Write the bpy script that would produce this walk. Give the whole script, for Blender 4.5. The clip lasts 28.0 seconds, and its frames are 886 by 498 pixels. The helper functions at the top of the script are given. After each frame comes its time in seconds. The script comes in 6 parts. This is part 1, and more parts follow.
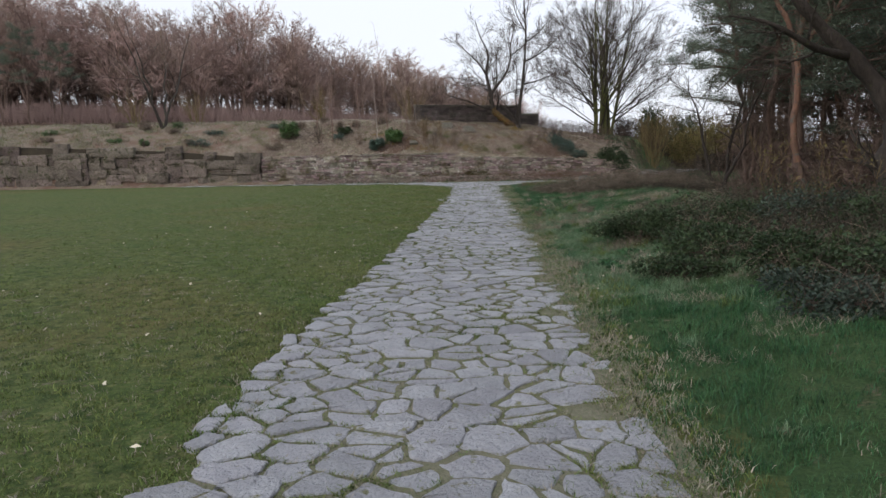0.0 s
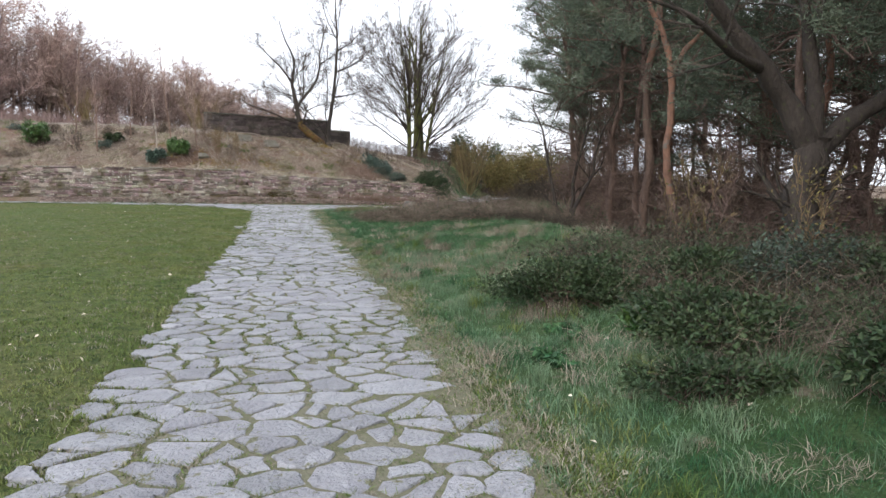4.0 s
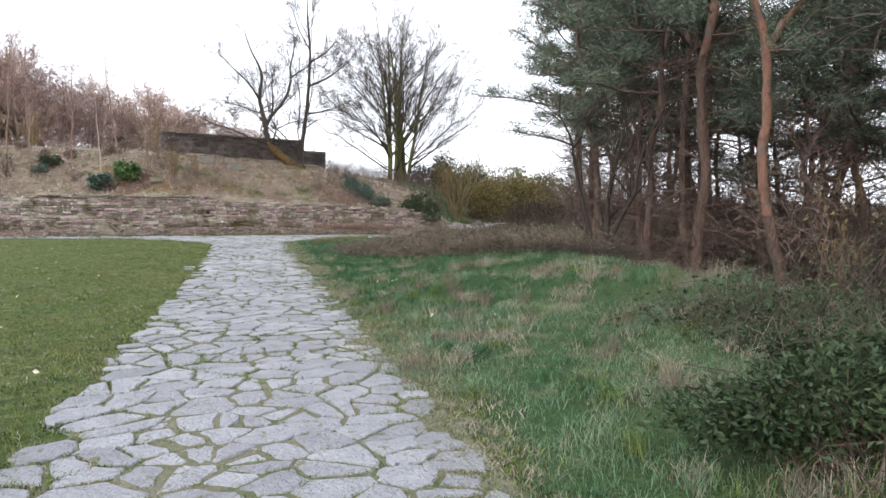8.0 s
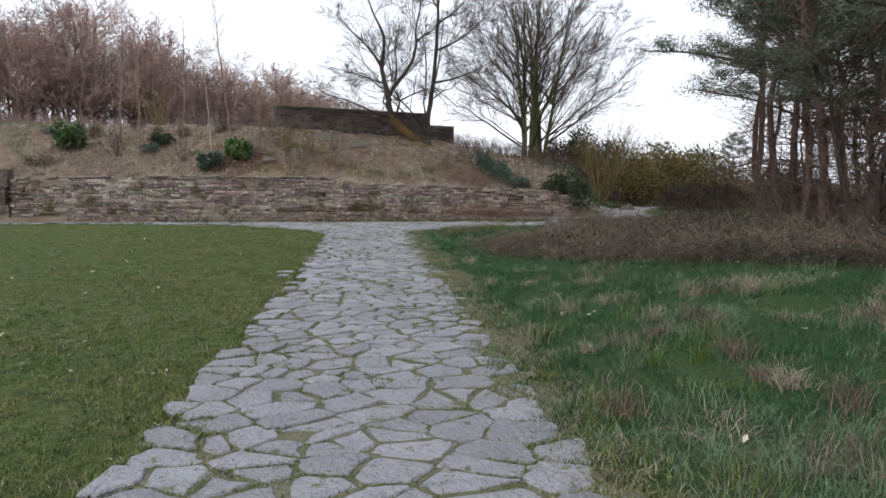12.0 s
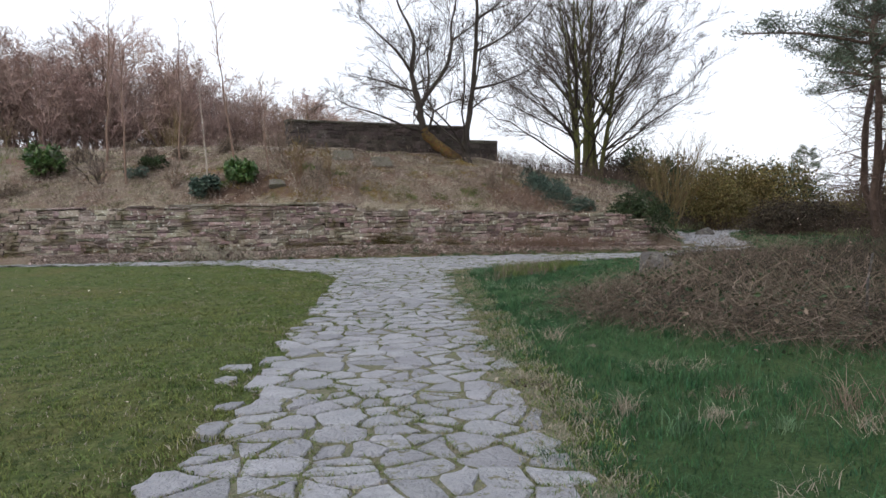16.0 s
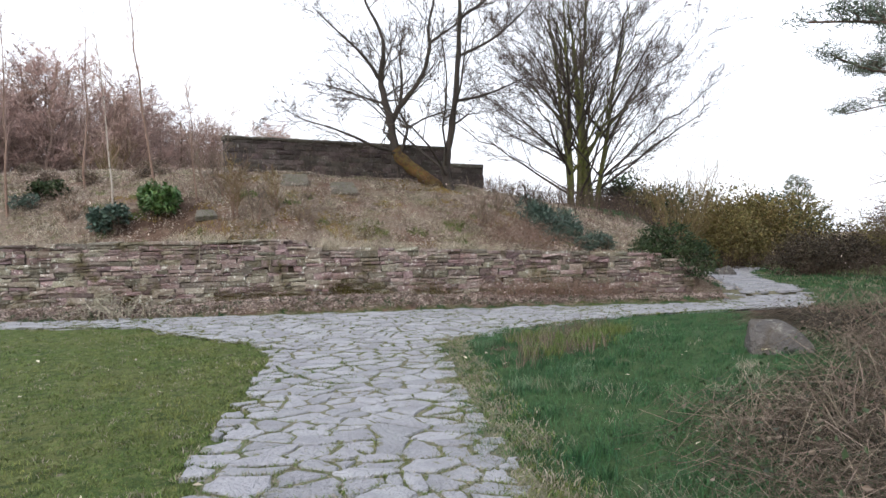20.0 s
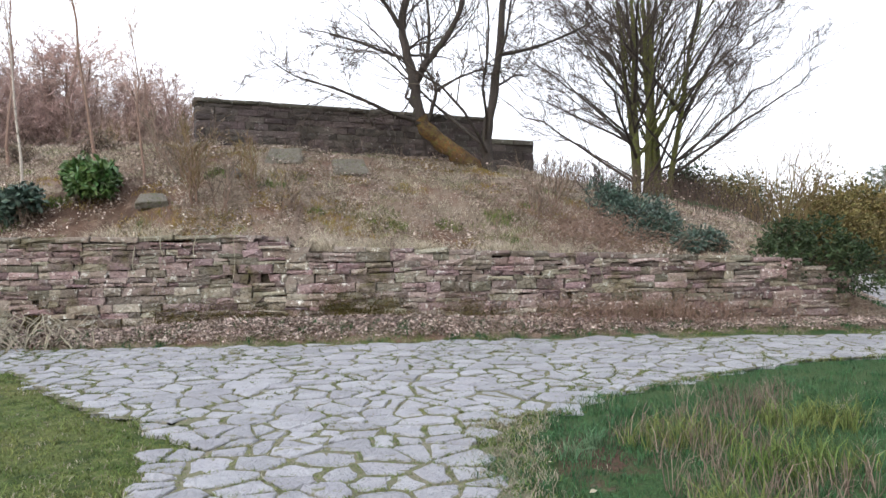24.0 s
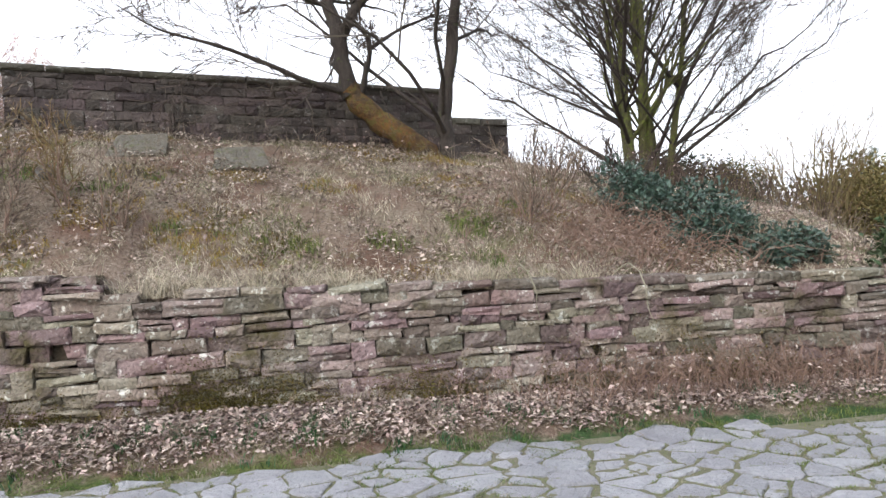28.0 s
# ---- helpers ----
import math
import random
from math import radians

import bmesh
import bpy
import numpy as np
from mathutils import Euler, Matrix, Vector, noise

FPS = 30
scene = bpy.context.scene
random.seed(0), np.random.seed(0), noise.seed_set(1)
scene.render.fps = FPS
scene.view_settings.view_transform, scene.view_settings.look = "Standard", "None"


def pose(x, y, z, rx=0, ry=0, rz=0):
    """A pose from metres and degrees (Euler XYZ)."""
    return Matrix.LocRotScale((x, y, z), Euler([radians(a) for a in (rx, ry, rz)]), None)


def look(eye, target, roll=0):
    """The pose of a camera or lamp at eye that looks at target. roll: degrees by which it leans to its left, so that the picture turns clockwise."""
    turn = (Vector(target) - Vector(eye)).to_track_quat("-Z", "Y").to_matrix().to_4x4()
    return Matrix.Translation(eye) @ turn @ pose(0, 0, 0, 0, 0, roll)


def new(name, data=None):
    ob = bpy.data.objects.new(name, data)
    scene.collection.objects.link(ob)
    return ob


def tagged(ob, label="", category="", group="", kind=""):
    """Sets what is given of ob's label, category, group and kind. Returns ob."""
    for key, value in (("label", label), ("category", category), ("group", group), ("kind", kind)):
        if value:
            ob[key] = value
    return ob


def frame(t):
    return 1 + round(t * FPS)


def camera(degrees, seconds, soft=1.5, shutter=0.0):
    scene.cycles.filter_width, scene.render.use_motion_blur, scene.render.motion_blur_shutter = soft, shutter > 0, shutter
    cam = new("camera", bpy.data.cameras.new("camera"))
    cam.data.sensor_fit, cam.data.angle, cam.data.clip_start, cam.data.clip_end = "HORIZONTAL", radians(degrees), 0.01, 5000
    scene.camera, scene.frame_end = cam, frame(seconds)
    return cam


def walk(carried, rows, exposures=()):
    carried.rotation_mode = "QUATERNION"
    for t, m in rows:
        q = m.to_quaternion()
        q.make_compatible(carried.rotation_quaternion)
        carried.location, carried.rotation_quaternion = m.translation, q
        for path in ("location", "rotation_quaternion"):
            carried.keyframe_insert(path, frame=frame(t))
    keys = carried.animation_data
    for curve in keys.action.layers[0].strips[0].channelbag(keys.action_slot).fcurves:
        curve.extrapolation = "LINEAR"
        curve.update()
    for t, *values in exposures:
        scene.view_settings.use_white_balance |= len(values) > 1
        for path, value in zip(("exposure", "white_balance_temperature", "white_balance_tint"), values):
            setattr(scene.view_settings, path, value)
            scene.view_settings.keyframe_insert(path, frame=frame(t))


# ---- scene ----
cam = camera(66.7, 28.0)
PATH = [
    (0, (-0.193, -4.863, 1.653), (-0.289, -2.886, 1.365), -1.1),
    (0.5, (-0.228, -4.39, 1.638), (-0.308, -2.438, 1.211), -0.5),
    (1, (-0.339, -3.861, 1.68), (-0.158, -1.882, 1.453), 0.6),
    (1.5, (-0.387, -3.32, 1.616), (-0.188, -1.34, 1.419), 1.3),
    (2, (-0.449, -2.8, 1.599), (-0.257, -0.831, 1.304), 0.5),
    (2.5, (-0.531, -2.221, 1.613), (-0.173, -0.273, 1.337), 1.9),
    (3, (-0.515, -1.674, 1.641), (-0.066, 0.257, 1.378), 1.1),
    (3.5, (-0.536, -1.041, 1.587), (-0.059, 0.886, 1.339), 1.4),
    (5.5, (-0.414, 0.845, 1.341), (0.124, 2.767, 1.213), 0.1),
    (6, (-0.404, 1.341, 1.368), (-0.034, 3.302, 1.227), 0.8),
    (6.5, (-0.389, 1.895, 1.406), (0.113, 3.829, 1.317), 0.3),
    (7, (-0.351, 2.434, 1.395), (0.19, 4.356, 1.288), -0.4),
    (7.5, (-0.34, 2.993, 1.37), (0.156, 4.926, 1.245), 0.5),
    (8, (-0.333, 3.519, 1.399), (0.242, 5.429, 1.258), 0.4),
    (8.5, (-0.308, 4.062, 1.413), (0.188, 5.998, 1.331), -0.7),
    (9, (-0.312, 4.622, 1.402), (0.167, 6.562, 1.326), -0.6),
    (9.5, (-0.287, 5.131, 1.366), (0.209, 7.066, 1.268), -0.3),
    (10, (-0.271, 5.681, 1.375), (0.189, 7.626, 1.285), -0.6),
    (10.5, (-0.289, 6.261, 1.39), (0.171, 8.205, 1.298), -0.8),
    (11, (-0.25, 6.826, 1.381), (0.048, 8.796, 1.208), -1.2),
    (11.5, (-0.203, 7.369, 1.375), (-0.021, 9.35, 1.171), -0.4),
    (12, (-0.149, 7.873, 1.388), (0.081, 9.85, 1.189), 0.2),
    (12.5, (-0.094, 8.455, 1.396), (0.089, 10.44, 1.234), -0.1),
    (14.5, (0.129, 10.842, 1.362), (0.336, 12.826, 1.214), -0.8),
    (15, (0.102, 11.38, 1.367), (0.264, 13.367, 1.202), -0.9),
    (15.5, (0.059, 11.954, 1.375), (0.145, 13.949, 1.255), 0.0),
    (16, (0.088, 12.47, 1.363), (0.213, 14.463, 1.239), -1.0),
    (16.5, (0.088, 13.055, 1.37), (0.198, 15.048, 1.249), -2.3),
    (17, (0.077, 13.605, 1.405), (0.238, 15.593, 1.253), -2.2),
    (17.5, (0.126, 14.184, 1.419), (0.311, 16.168, 1.249), -2.1),
    (18, (0.156, 14.718, 1.44), (0.338, 16.704, 1.284), -1.4),
    (18.5, (0.177, 15.24, 1.435), (0.478, 17.215, 1.347), -0.8),
    (19, (0.175, 15.802, 1.461), (0.418, 17.785, 1.38), -1.1),
    (19.5, (0.091, 16.339, 1.481), (0.321, 18.325, 1.417), -0.3),
    (20, (0.076, 16.895, 1.48), (0.302, 18.882, 1.452), -1.2),
    (20.5, (0.078, 17.471, 1.468), (0.247, 19.463, 1.433), -0.8),
    (21, (0.081, 18.018, 1.485), (0.288, 20.007, 1.444), -0.4),
    (21.5, (0.246, 18.505, 1.619), (0.411, 20.498, 1.556), -2.1),
    (23.5, (0.49, 20.885, 1.472), (0.634, 22.879, 1.428), -1.0),
    (24, (0.48, 21.487, 1.482), (0.607, 23.482, 1.447), -0.9),
    (24.5, (0.464, 22.057, 1.541), (0.503, 24.053, 1.665), 0.1),
    (25, (0.461, 22.563, 1.557), (0.434, 24.554, 1.742), -2.8),
    (25.5, (0.536, 23.09, 1.577), (0.405, 25.081, 1.722), -4.3),
    (26, (0.588, 23.661, 1.597), (0.581, 25.659, 1.674), -4.2),
    (26.5, (0.711, 24.233, 1.559), (0.871, 26.226, 1.59), -4.8),
    (27, (0.791, 24.766, 1.572), (0.988, 26.756, 1.561), -4.0),
    (27.5, (0.893, 25.321, 1.597), (1.161, 27.303, 1.562), -3.8),
    (28, (1.038, 25.809, 1.629), (1.271, 27.795, 1.609), -3.6),
]
EXPOSURES = [(0.0, 0.0), (1.0, 0.12), (2.0, 0.28), (3.0, 0.66), (5.5, 0.8), (8.0, 0.95), (10.5, 0.95), (11.2, 0.72), (12.0, 0.22), (15.0, 0.31), (17.0, 0.26), (18.0, 0.43), (18.5, 0.62), (20.0, 0.75), (24.0, 0.98), (25.0, 1.12), (28.0, 1.05)]
walk(cam, [(t, look(eye, target, roll)) for t, eye, target, roll in PATH], EXPOSURES)

# ---- world and light ----
SUN_ELEV, SUN_ROT = radians(14), radians(215)
world = bpy.data.worlds.new("world")
scene.world = world
world.use_nodes = True
wn, wl = world.node_tree.nodes, world.node_tree.links
sky = wn.new("ShaderNodeTexSky")
sky.sky_type, sky.sun_disc = "NISHITA", False
sky.sun_elevation, sky.sun_rotation = SUN_ELEV, SUN_ROT
sky.air_density, sky.dust_density, sky.ozone_density = 1.0, 4.0, 1.0
haze = wn.new("ShaderNodeMix")
haze.data_type = "RGBA"
haze.inputs[0].default_value = 0.75
haze.inputs[7].default_value = (14.5, 15.1, 16.6, 1)
wl.new(sky.outputs[0], haze.inputs[6])
wl.new(haze.outputs[2], wn["Background"].inputs[0])
wn["Background"].inputs[1].default_value = 0.082
sun = new("sun", bpy.data.lights.new("sun", "SUN"))
sun.data.energy, sun.data.angle, sun.data.color = 1.0, radians(40), (1.0, 0.97, 0.93)
SUN_AZ = SUN_ROT
sun.matrix_world = look((0, 0, 0), (-math.sin(SUN_AZ), -math.cos(SUN_AZ), -math.tan(SUN_ELEV + 0.4)))

# ---- helpers for meshes ----
rng = np.random.default_rng(7)


def smooth(v):
    v = np.clip(v, 0, 1)
    return v * v * (3 - 2 * v)


class Buf:
    """Collects vertices and faces in arrays."""

    def __init__(self):
        self.v, self.f3, self.f4, self.m3, self.m4, self.n = [], [], [], [], [], 0

    def add(self, v, quads=None, tris=None, mat=0):
        v = np.asarray(v, float).reshape(-1, 3)
        for f, fs, ms, k in ((quads, self.f4, self.m4, 4), (tris, self.f3, self.m3, 3)):
            if f is not None and len(f):
                f = np.asarray(f, int).reshape(-1, k) + self.n
                fs.append(f)
                ms.append(np.full(len(f), mat) if np.isscalar(mat) else np.asarray(mat))
        self.v.append(v)
        self.n += len(v)

    def mesh(self, name, mats, shade=False):
        me = bpy.data.meshes.new(name)
        v = np.concatenate(self.v) if self.v else np.zeros((0, 3))
        f4 = np.concatenate(self.f4) if self.f4 else np.zeros((0, 4), int)
        f3 = np.concatenate(self.f3) if self.f3 else np.zeros((0, 3), int)
        mi = np.concatenate([*self.m4, *self.m3]) if (self.m4 or self.m3) else np.zeros(0, int)
        me.vertices.add(len(v))
        me.vertices.foreach_set("co", v.astype(np.float32).ravel())
        me.loops.add(f4.size + f3.size)
        me.loops.foreach_set("vertex_index", np.concatenate([f4.ravel(), f3.ravel()]).astype(np.int32))
        me.polygons.add(len(f4) + len(f3))
        start = np.concatenate([np.arange(len(f4)) * 4, f4.size + np.arange(len(f3)) * 3])
        me.polygons.foreach_set("loop_start", start.astype(np.int32))
        for m in mats:
            me.materials.append(m)
        me.polygons.foreach_set("material_index", mi.astype(np.int32))
        me.polygons.foreach_set("use_smooth", np.full(len(mi), shade))
        me.update(calc_edges=True)
        return me

    def tube(self, pts, radii, sides=5, mat=0, cap=False):
        p, r = np.asarray(pts, float), np.asarray(radii, float)
        k = len(p)
        d = np.gradient(p, axis=0)
        d /= np.linalg.norm(d, axis=1)[:, None] + 1e-9
        ref = np.array((0, 0, 1.0)) if abs(d[0, 2]) < 0.8 else np.array((1.0, 0, 0))
        u = np.cross(d, ref)
        u /= np.linalg.norm(u, axis=1)[:, None] + 1e-9
        w = np.cross(d, u)
        a = np.arange(sides) * 2 * math.pi / sides
        ring = p[:, None] + r[:, None, None] * (np.cos(a)[None, :, None] * u[:, None] + np.sin(a)[None, :, None] * w[:, None])
        i, j = np.meshgrid(np.arange(k - 1), np.arange(sides), indexing="ij")
        jn = (j + 1) % sides
        q = np.stack([i * sides + j, i * sides + jn, (i + 1) * sides + jn, (i + 1) * sides + j], -1)
        self.add(ring, quads=q.reshape(-1, 4), mat=mat)
        if cap:
            self.add(ring[-1], tris=[(0, s, s + 1) for s in range(1, sides - 1)], mat=mat)

    def sticks(self, a, b, r0, r1, mat=0):
        """Thin three-sided twigs from the points a to the points b."""
        a, b = np.asarray(a, float).reshape(-1, 3), np.asarray(b, float).reshape(-1, 3)
        n = len(a)
        if not n:
            return
        d = b - a
        d /= np.linalg.norm(d, axis=1)[:, None] + 1e-9
        ref = np.where(np.abs(d[:, 2:3]) < 0.8, np.array([[0, 0, 1.0]]), np.array([[1.0, 0, 0]]))
        u = np.cross(d, ref)
        u /= np.linalg.norm(u, axis=1)[:, None] + 1e-9
        w = np.cross(d, u)
        r0, r1 = np.broadcast_to(r0, n), np.broadcast_to(r1, n)
        vs = []
        for base, r in ((a, r0), (b, r1)):
            for s in range(3):
                vs.append(base + r[:, None] * (math.cos(s * 2.094) * u + math.sin(s * 2.094) * w))
        v = np.stack(vs, 1)
        o = (np.arange(n) * 6)[:, None, None]
        q = np.array([(0, 1, 4, 3), (1, 2, 5, 4), (2, 0, 3, 5)])[None] + o
        self.add(v, quads=q.reshape(-1, 4), mat=mat)

    def ribbons(self, a, b, r0, r1, mat=0):
        """Twigs too thin to show a section: one narrow strip each."""
        a, b = np.asarray(a, float).reshape(-1, 3), np.asarray(b, float).reshape(-1, 3)
        n = len(a)
        u = np.cross(b - a, rng.normal(size=(n, 3)))
        u /= np.linalg.norm(u, axis=1)[:, None] + 1e-9
        r0, r1 = np.broadcast_to(r0, n)[:, None], np.broadcast_to(r1, n)[:, None]
        v = np.stack([a - u * r0, a + u * r0, b + u * r1, b - u * r1], 1)
        self.add(v, quads=np.arange(n * 4).reshape(-1, 4), mat=mat)

    def blades(self, base, h, w, lean, mat=0):
        """Grass blades, bent in two pieces."""
        n = len(base)
        a = rng.uniform(0, 2 * math.pi, n)
        side = np.stack([np.cos(a), np.sin(a), np.zeros(n)], 1) * (w / 2)[:, None]
        up = np.stack([np.zeros(n), np.zeros(n), h], 1)
        l3 = np.concatenate([lean, np.zeros((n, 1))], 1)
        mid = base + up * 0.6 + l3 * 0.3
        tip = base + up * rng.uniform(0.75, 1.0, n)[:, None] + l3
        v = np.stack([base - side, base + side, mid + side * 0.7, mid - side * 0.7, tip], 1)
        o = (np.arange(n) * 5)[:, None]
        self.add(v, quads=np.array([[0, 1, 2, 3]]) + o, tris=np.array([[3, 2, 4]]) + o, mat=0)
        if not np.isscalar(mat):
            self.m4[-1] = np.asarray(mat)
            self.m3[-1] = np.asarray(mat)
        elif mat:
            self.m4[-1][:] = mat
            self.m3[-1][:] = mat

    def leaves(self, c, size, aspect=0.55, flat=0.0, mat=0, axis=None):
        """Folded leaves at the points c; flat: 0 any way round, 1 lying."""
        n = len(c)
        d = rng.normal(size=(n, 3)) if axis is None else axis + rng.normal(size=(n, 3)) * 0.5
        d[:, 2] *= 1 - 0.85 * flat
        d /= np.linalg.norm(d, axis=1)[:, None]
        nn = rng.normal(size=(n, 3)) * (1 - 0.8 * flat) + np.array((0, 0, 0.6 + flat))
        s = np.cross(d, nn)
        s /= np.linalg.norm(s, axis=1)[:, None] + 1e-9
        up = np.cross(s, d)
        sz = np.broadcast_to(size, n)[:, None]
        b, t = c - d * sz / 2, c + d * sz / 2
        l = c + s * sz * aspect / 2 + up * sz * 0.12
        r = c - s * sz * aspect / 2 + up * sz * 0.12
        v = np.stack([b, r, t, l], 1)
        o = (np.arange(n) * 4)[:, None, None]
        f = np.array([(0, 1, 2), (0, 2, 3)])[None] + o
        self.add(v, tris=f.reshape(-1, 3), mat=0)
        if not np.isscalar(mat):
            self.m3[-1] = np.repeat(np.asarray(mat), 2)
        elif mat:
            self.m3[-1][:] = mat


def part(name, data, parent, label="", mats=None, shade=False):
    """One mesh object under a thing or a part."""
    if isinstance(data, Buf):
        data = data.mesh(name, mats, shade)
    ob = new(name, data)
    ob.parent = parent
    return tagged(ob, label)


def thing(name, at, label, category, group="", kind="", turn=0.0, size=1.0):
    """An empty at a thing's base."""
    ob = new(name)
    ob.matrix_basis = pose(*at, 0, 0, turn) @ Matrix.Diagonal((size, size, size, 1))
    return tagged(ob, label, category, group, kind)


# ---- materials ----
def ramp_mix(nt, fac, c1, c2):
    m = nt.nodes.new("ShaderNodeMix")
    m.data_type = "RGBA"
    nt.links.new(fac, m.inputs[0])
    for c, i in ((c1, 6), (c2, 7)):
        if isinstance(c, tuple):
            m.inputs[i].default_value = (*c, 1)
        else:
            nt.links.new(c, m.inputs[i])
    return m.outputs[2]


def noise_fac(nt, vec, scale, lo=0.35, hi=0.65, detail=4, rough=0.6, stretch=None):
    if stretch:
        mp = nt.nodes.new("ShaderNodeMapping")
        mp.inputs["Scale"].default_value = stretch
        nt.links.new(vec, mp.inputs[0])
        vec = mp.outputs[0]
    t = nt.nodes.new("ShaderNodeTexNoise")
    t.inputs["Scale"].default_value, t.inputs["Detail"].default_value, t.inputs["Roughness"].default_value = scale, detail, rough
    nt.links.new(vec, t.inputs["Vector"])
    r = nt.nodes.new("ShaderNodeMapRange")
    r.inputs[1].default_value, r.inputs[2].default_value = lo, hi
    nt.links.new(t.outputs[0], r.inputs[0])
    return r.outputs[0]


def surf(name, c1, c2, c3=None, c4=None, big=1.5, fine=25.0, rough=0.85, bump=0.4, dist=0.01, vary=None, spread=0.35, stretch=None, spots=0.0, gloss=0.3, spot_scale=9.0, hue=0.05, stain=None):
    """Two colours at a large scale, a third in fine grain, a fourth in spots; vary: 'object' or 'island' changes the value piece by piece."""
    m = bpy.data.materials.new(name)
    m.use_nodes = True
    nt = m.node_tree
    bs = nt.nodes["Principled BSDF"]
    geo = nt.nodes.new("ShaderNodeNewGeometry")
    vec = geo.outputs["Position"]
    col = ramp_mix(nt, noise_fac(nt, vec, big, stretch=stretch), c1, c2)
    fine_f = noise_fac(nt, vec, fine, 0.3, 0.7, stretch=stretch)
    if c3:
        half = nt.nodes.new("ShaderNodeMath")
        half.operation = "MULTIPLY"
        half.inputs[1].default_value = 0.6
        nt.links.new(fine_f, half.inputs[0])
        col = ramp_mix(nt, half.outputs[0], col, c3)
    if c4:
        col = ramp_mix(nt, noise_fac(nt, vec, spot_scale, 0.66 - spots * 0.3, 0.70 - spots * 0.22, detail=6, rough=0.7), col, c4)
    if vary:
        if vary == "object":
            src = nt.nodes.new("ShaderNodeObjectInfo").outputs["Random"]
        else:
            src = geo.outputs["Random Per Island"]
        r = nt.nodes.new("ShaderNodeMapRange")
        r.inputs[3].default_value, r.inputs[4].default_value = 1 - spread, 1 + spread
        nt.links.new(src, r.inputs[0])
        h = nt.nodes.new("ShaderNodeHueSaturation")
        nt.links.new(r.outputs[0], h.inputs["Value"])
        nt.links.new(col, h.inputs["Color"])
        hr = nt.nodes.new("ShaderNodeMath")
        hr.operation = "MULTIPLY_ADD"
        hr.inputs[1].default_value, hr.inputs[2].default_value = hue, 0.5 - hue / 2
        fr = nt.nodes.new("ShaderNodeMath")
        fr.operation = "FRACT"
        mu = nt.nodes.new("ShaderNodeMath")
        mu.operation = "MULTIPLY"
        mu.inputs[1].default_value = 37.7
        nt.links.new(src, mu.inputs[0])
        nt.links.new(mu.outputs[0], fr.inputs[0])
        nt.links.new(fr.outputs[0], hr.inputs[0])
        nt.links.new(hr.outputs[0], h.inputs["Hue"])
        col = h.outputs[0]
    if stain:
        # ragged dark patches of old moss
        col = ramp_mix(nt, noise_fac(nt, vec, 1.5, 0.54, 0.66, detail=8, rough=0.7), col, stain)
    nt.links.new(col, bs.inputs["Base Color"])
    bs.inputs["Roughness"].default_value = rough
    bs.inputs["Specular IOR Level"].default_value = gloss
    if bump:
        b = nt.nodes.new("ShaderNodeBump")
        b.inputs["Strength"].default_value, b.inputs["Distance"].default_value = bump, dist
        nt.links.new(fine_f, b.inputs["Height"])
        nt.links.new(b.outputs[0], bs.inputs["Normal"])
    return m


M_PAVE = surf("paving", (0.325, 0.330, 0.362), (0.42, 0.426, 0.458), (0.255, 0.258, 0.278), (0.19, 0.19, 0.115), big=3.4, fine=34, rough=0.85, bump=1.0, dist=0.022, vary="object", spread=0.15, spots=0.22, spot_scale=6, hue=0.03)
M_PAVE_REST = surf("paving_rest", (0.325, 0.330, 0.362), (0.42, 0.426, 0.458), (0.255, 0.258, 0.278), (0.19, 0.19, 0.115), big=3.4, fine=34, rough=0.85, bump=1.0, dist=0.022, vary="island", spread=0.15, spots=0.22, spot_scale=6, hue=0.03)
M_BED = surf("path_bed", (0.145, 0.140, 0.092), (0.21, 0.195, 0.15), (0.08, 0.092, 0.04), big=2.5, fine=24, rough=0.95, bump=0.8, dist=0.015)
WALLC = dict(big=1.3, fine=26, rough=0.92, bump=1.0, dist=0.025, spread=0.48, spots=0.30, spot_scale=12.0, hue=0.15, stain=(0.098, 0.084, 0.042))
M_WALL = surf("wall_stone", (0.238, 0.180, 0.158), (0.365, 0.318, 0.285), (0.095, 0.074, 0.064), (0.58, 0.57, 0.53), vary="object", **WALLC)
M_WALL_REST = surf("wall_stone_rest", (0.238, 0.180, 0.158), (0.365, 0.318, 0.285), (0.095, 0.074, 0.064), (0.58, 0.57, 0.53), vary="island", **WALLC)
M_ROCK = surf("rock_face", (0.175, 0.140, 0.122), (0.27, 0.222, 0.195), (0.085, 0.07, 0.06), (0.10, 0.10, 0.055), big=1.1, fine=9, rough=0.92, bump=1.0, dist=0.08, vary="object", spread=0.3, spots=0.4, spot_scale=3, stain=(0.06, 0.05, 0.038))
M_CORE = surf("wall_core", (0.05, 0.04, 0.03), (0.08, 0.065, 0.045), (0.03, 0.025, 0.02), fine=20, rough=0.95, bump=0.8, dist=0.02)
M_RUIN = surf("ruin_block", (0.068, 0.056, 0.053), (0.115, 0.094, 0.086), (0.040, 0.035, 0.034), (0.25, 0.24, 0.23), big=1.3, fine=24, rough=0.92, bump=0.9, dist=0.018, vary="object", spread=0.42, spots=0.18, spot_scale=9, hue=0.10, stain=(0.050, 0.042, 0.038))
M_COPE = surf("ruin_coping", (0.085, 0.078, 0.066), (0.13, 0.122, 0.10), (0.06, 0.058, 0.045), (0.30, 0.30, 0.27), big=1.5, fine=20, rough=0.92, bump=0.8, dist=0.02, vary="object", spread=0.3, spots=0.25, spot_scale=7)
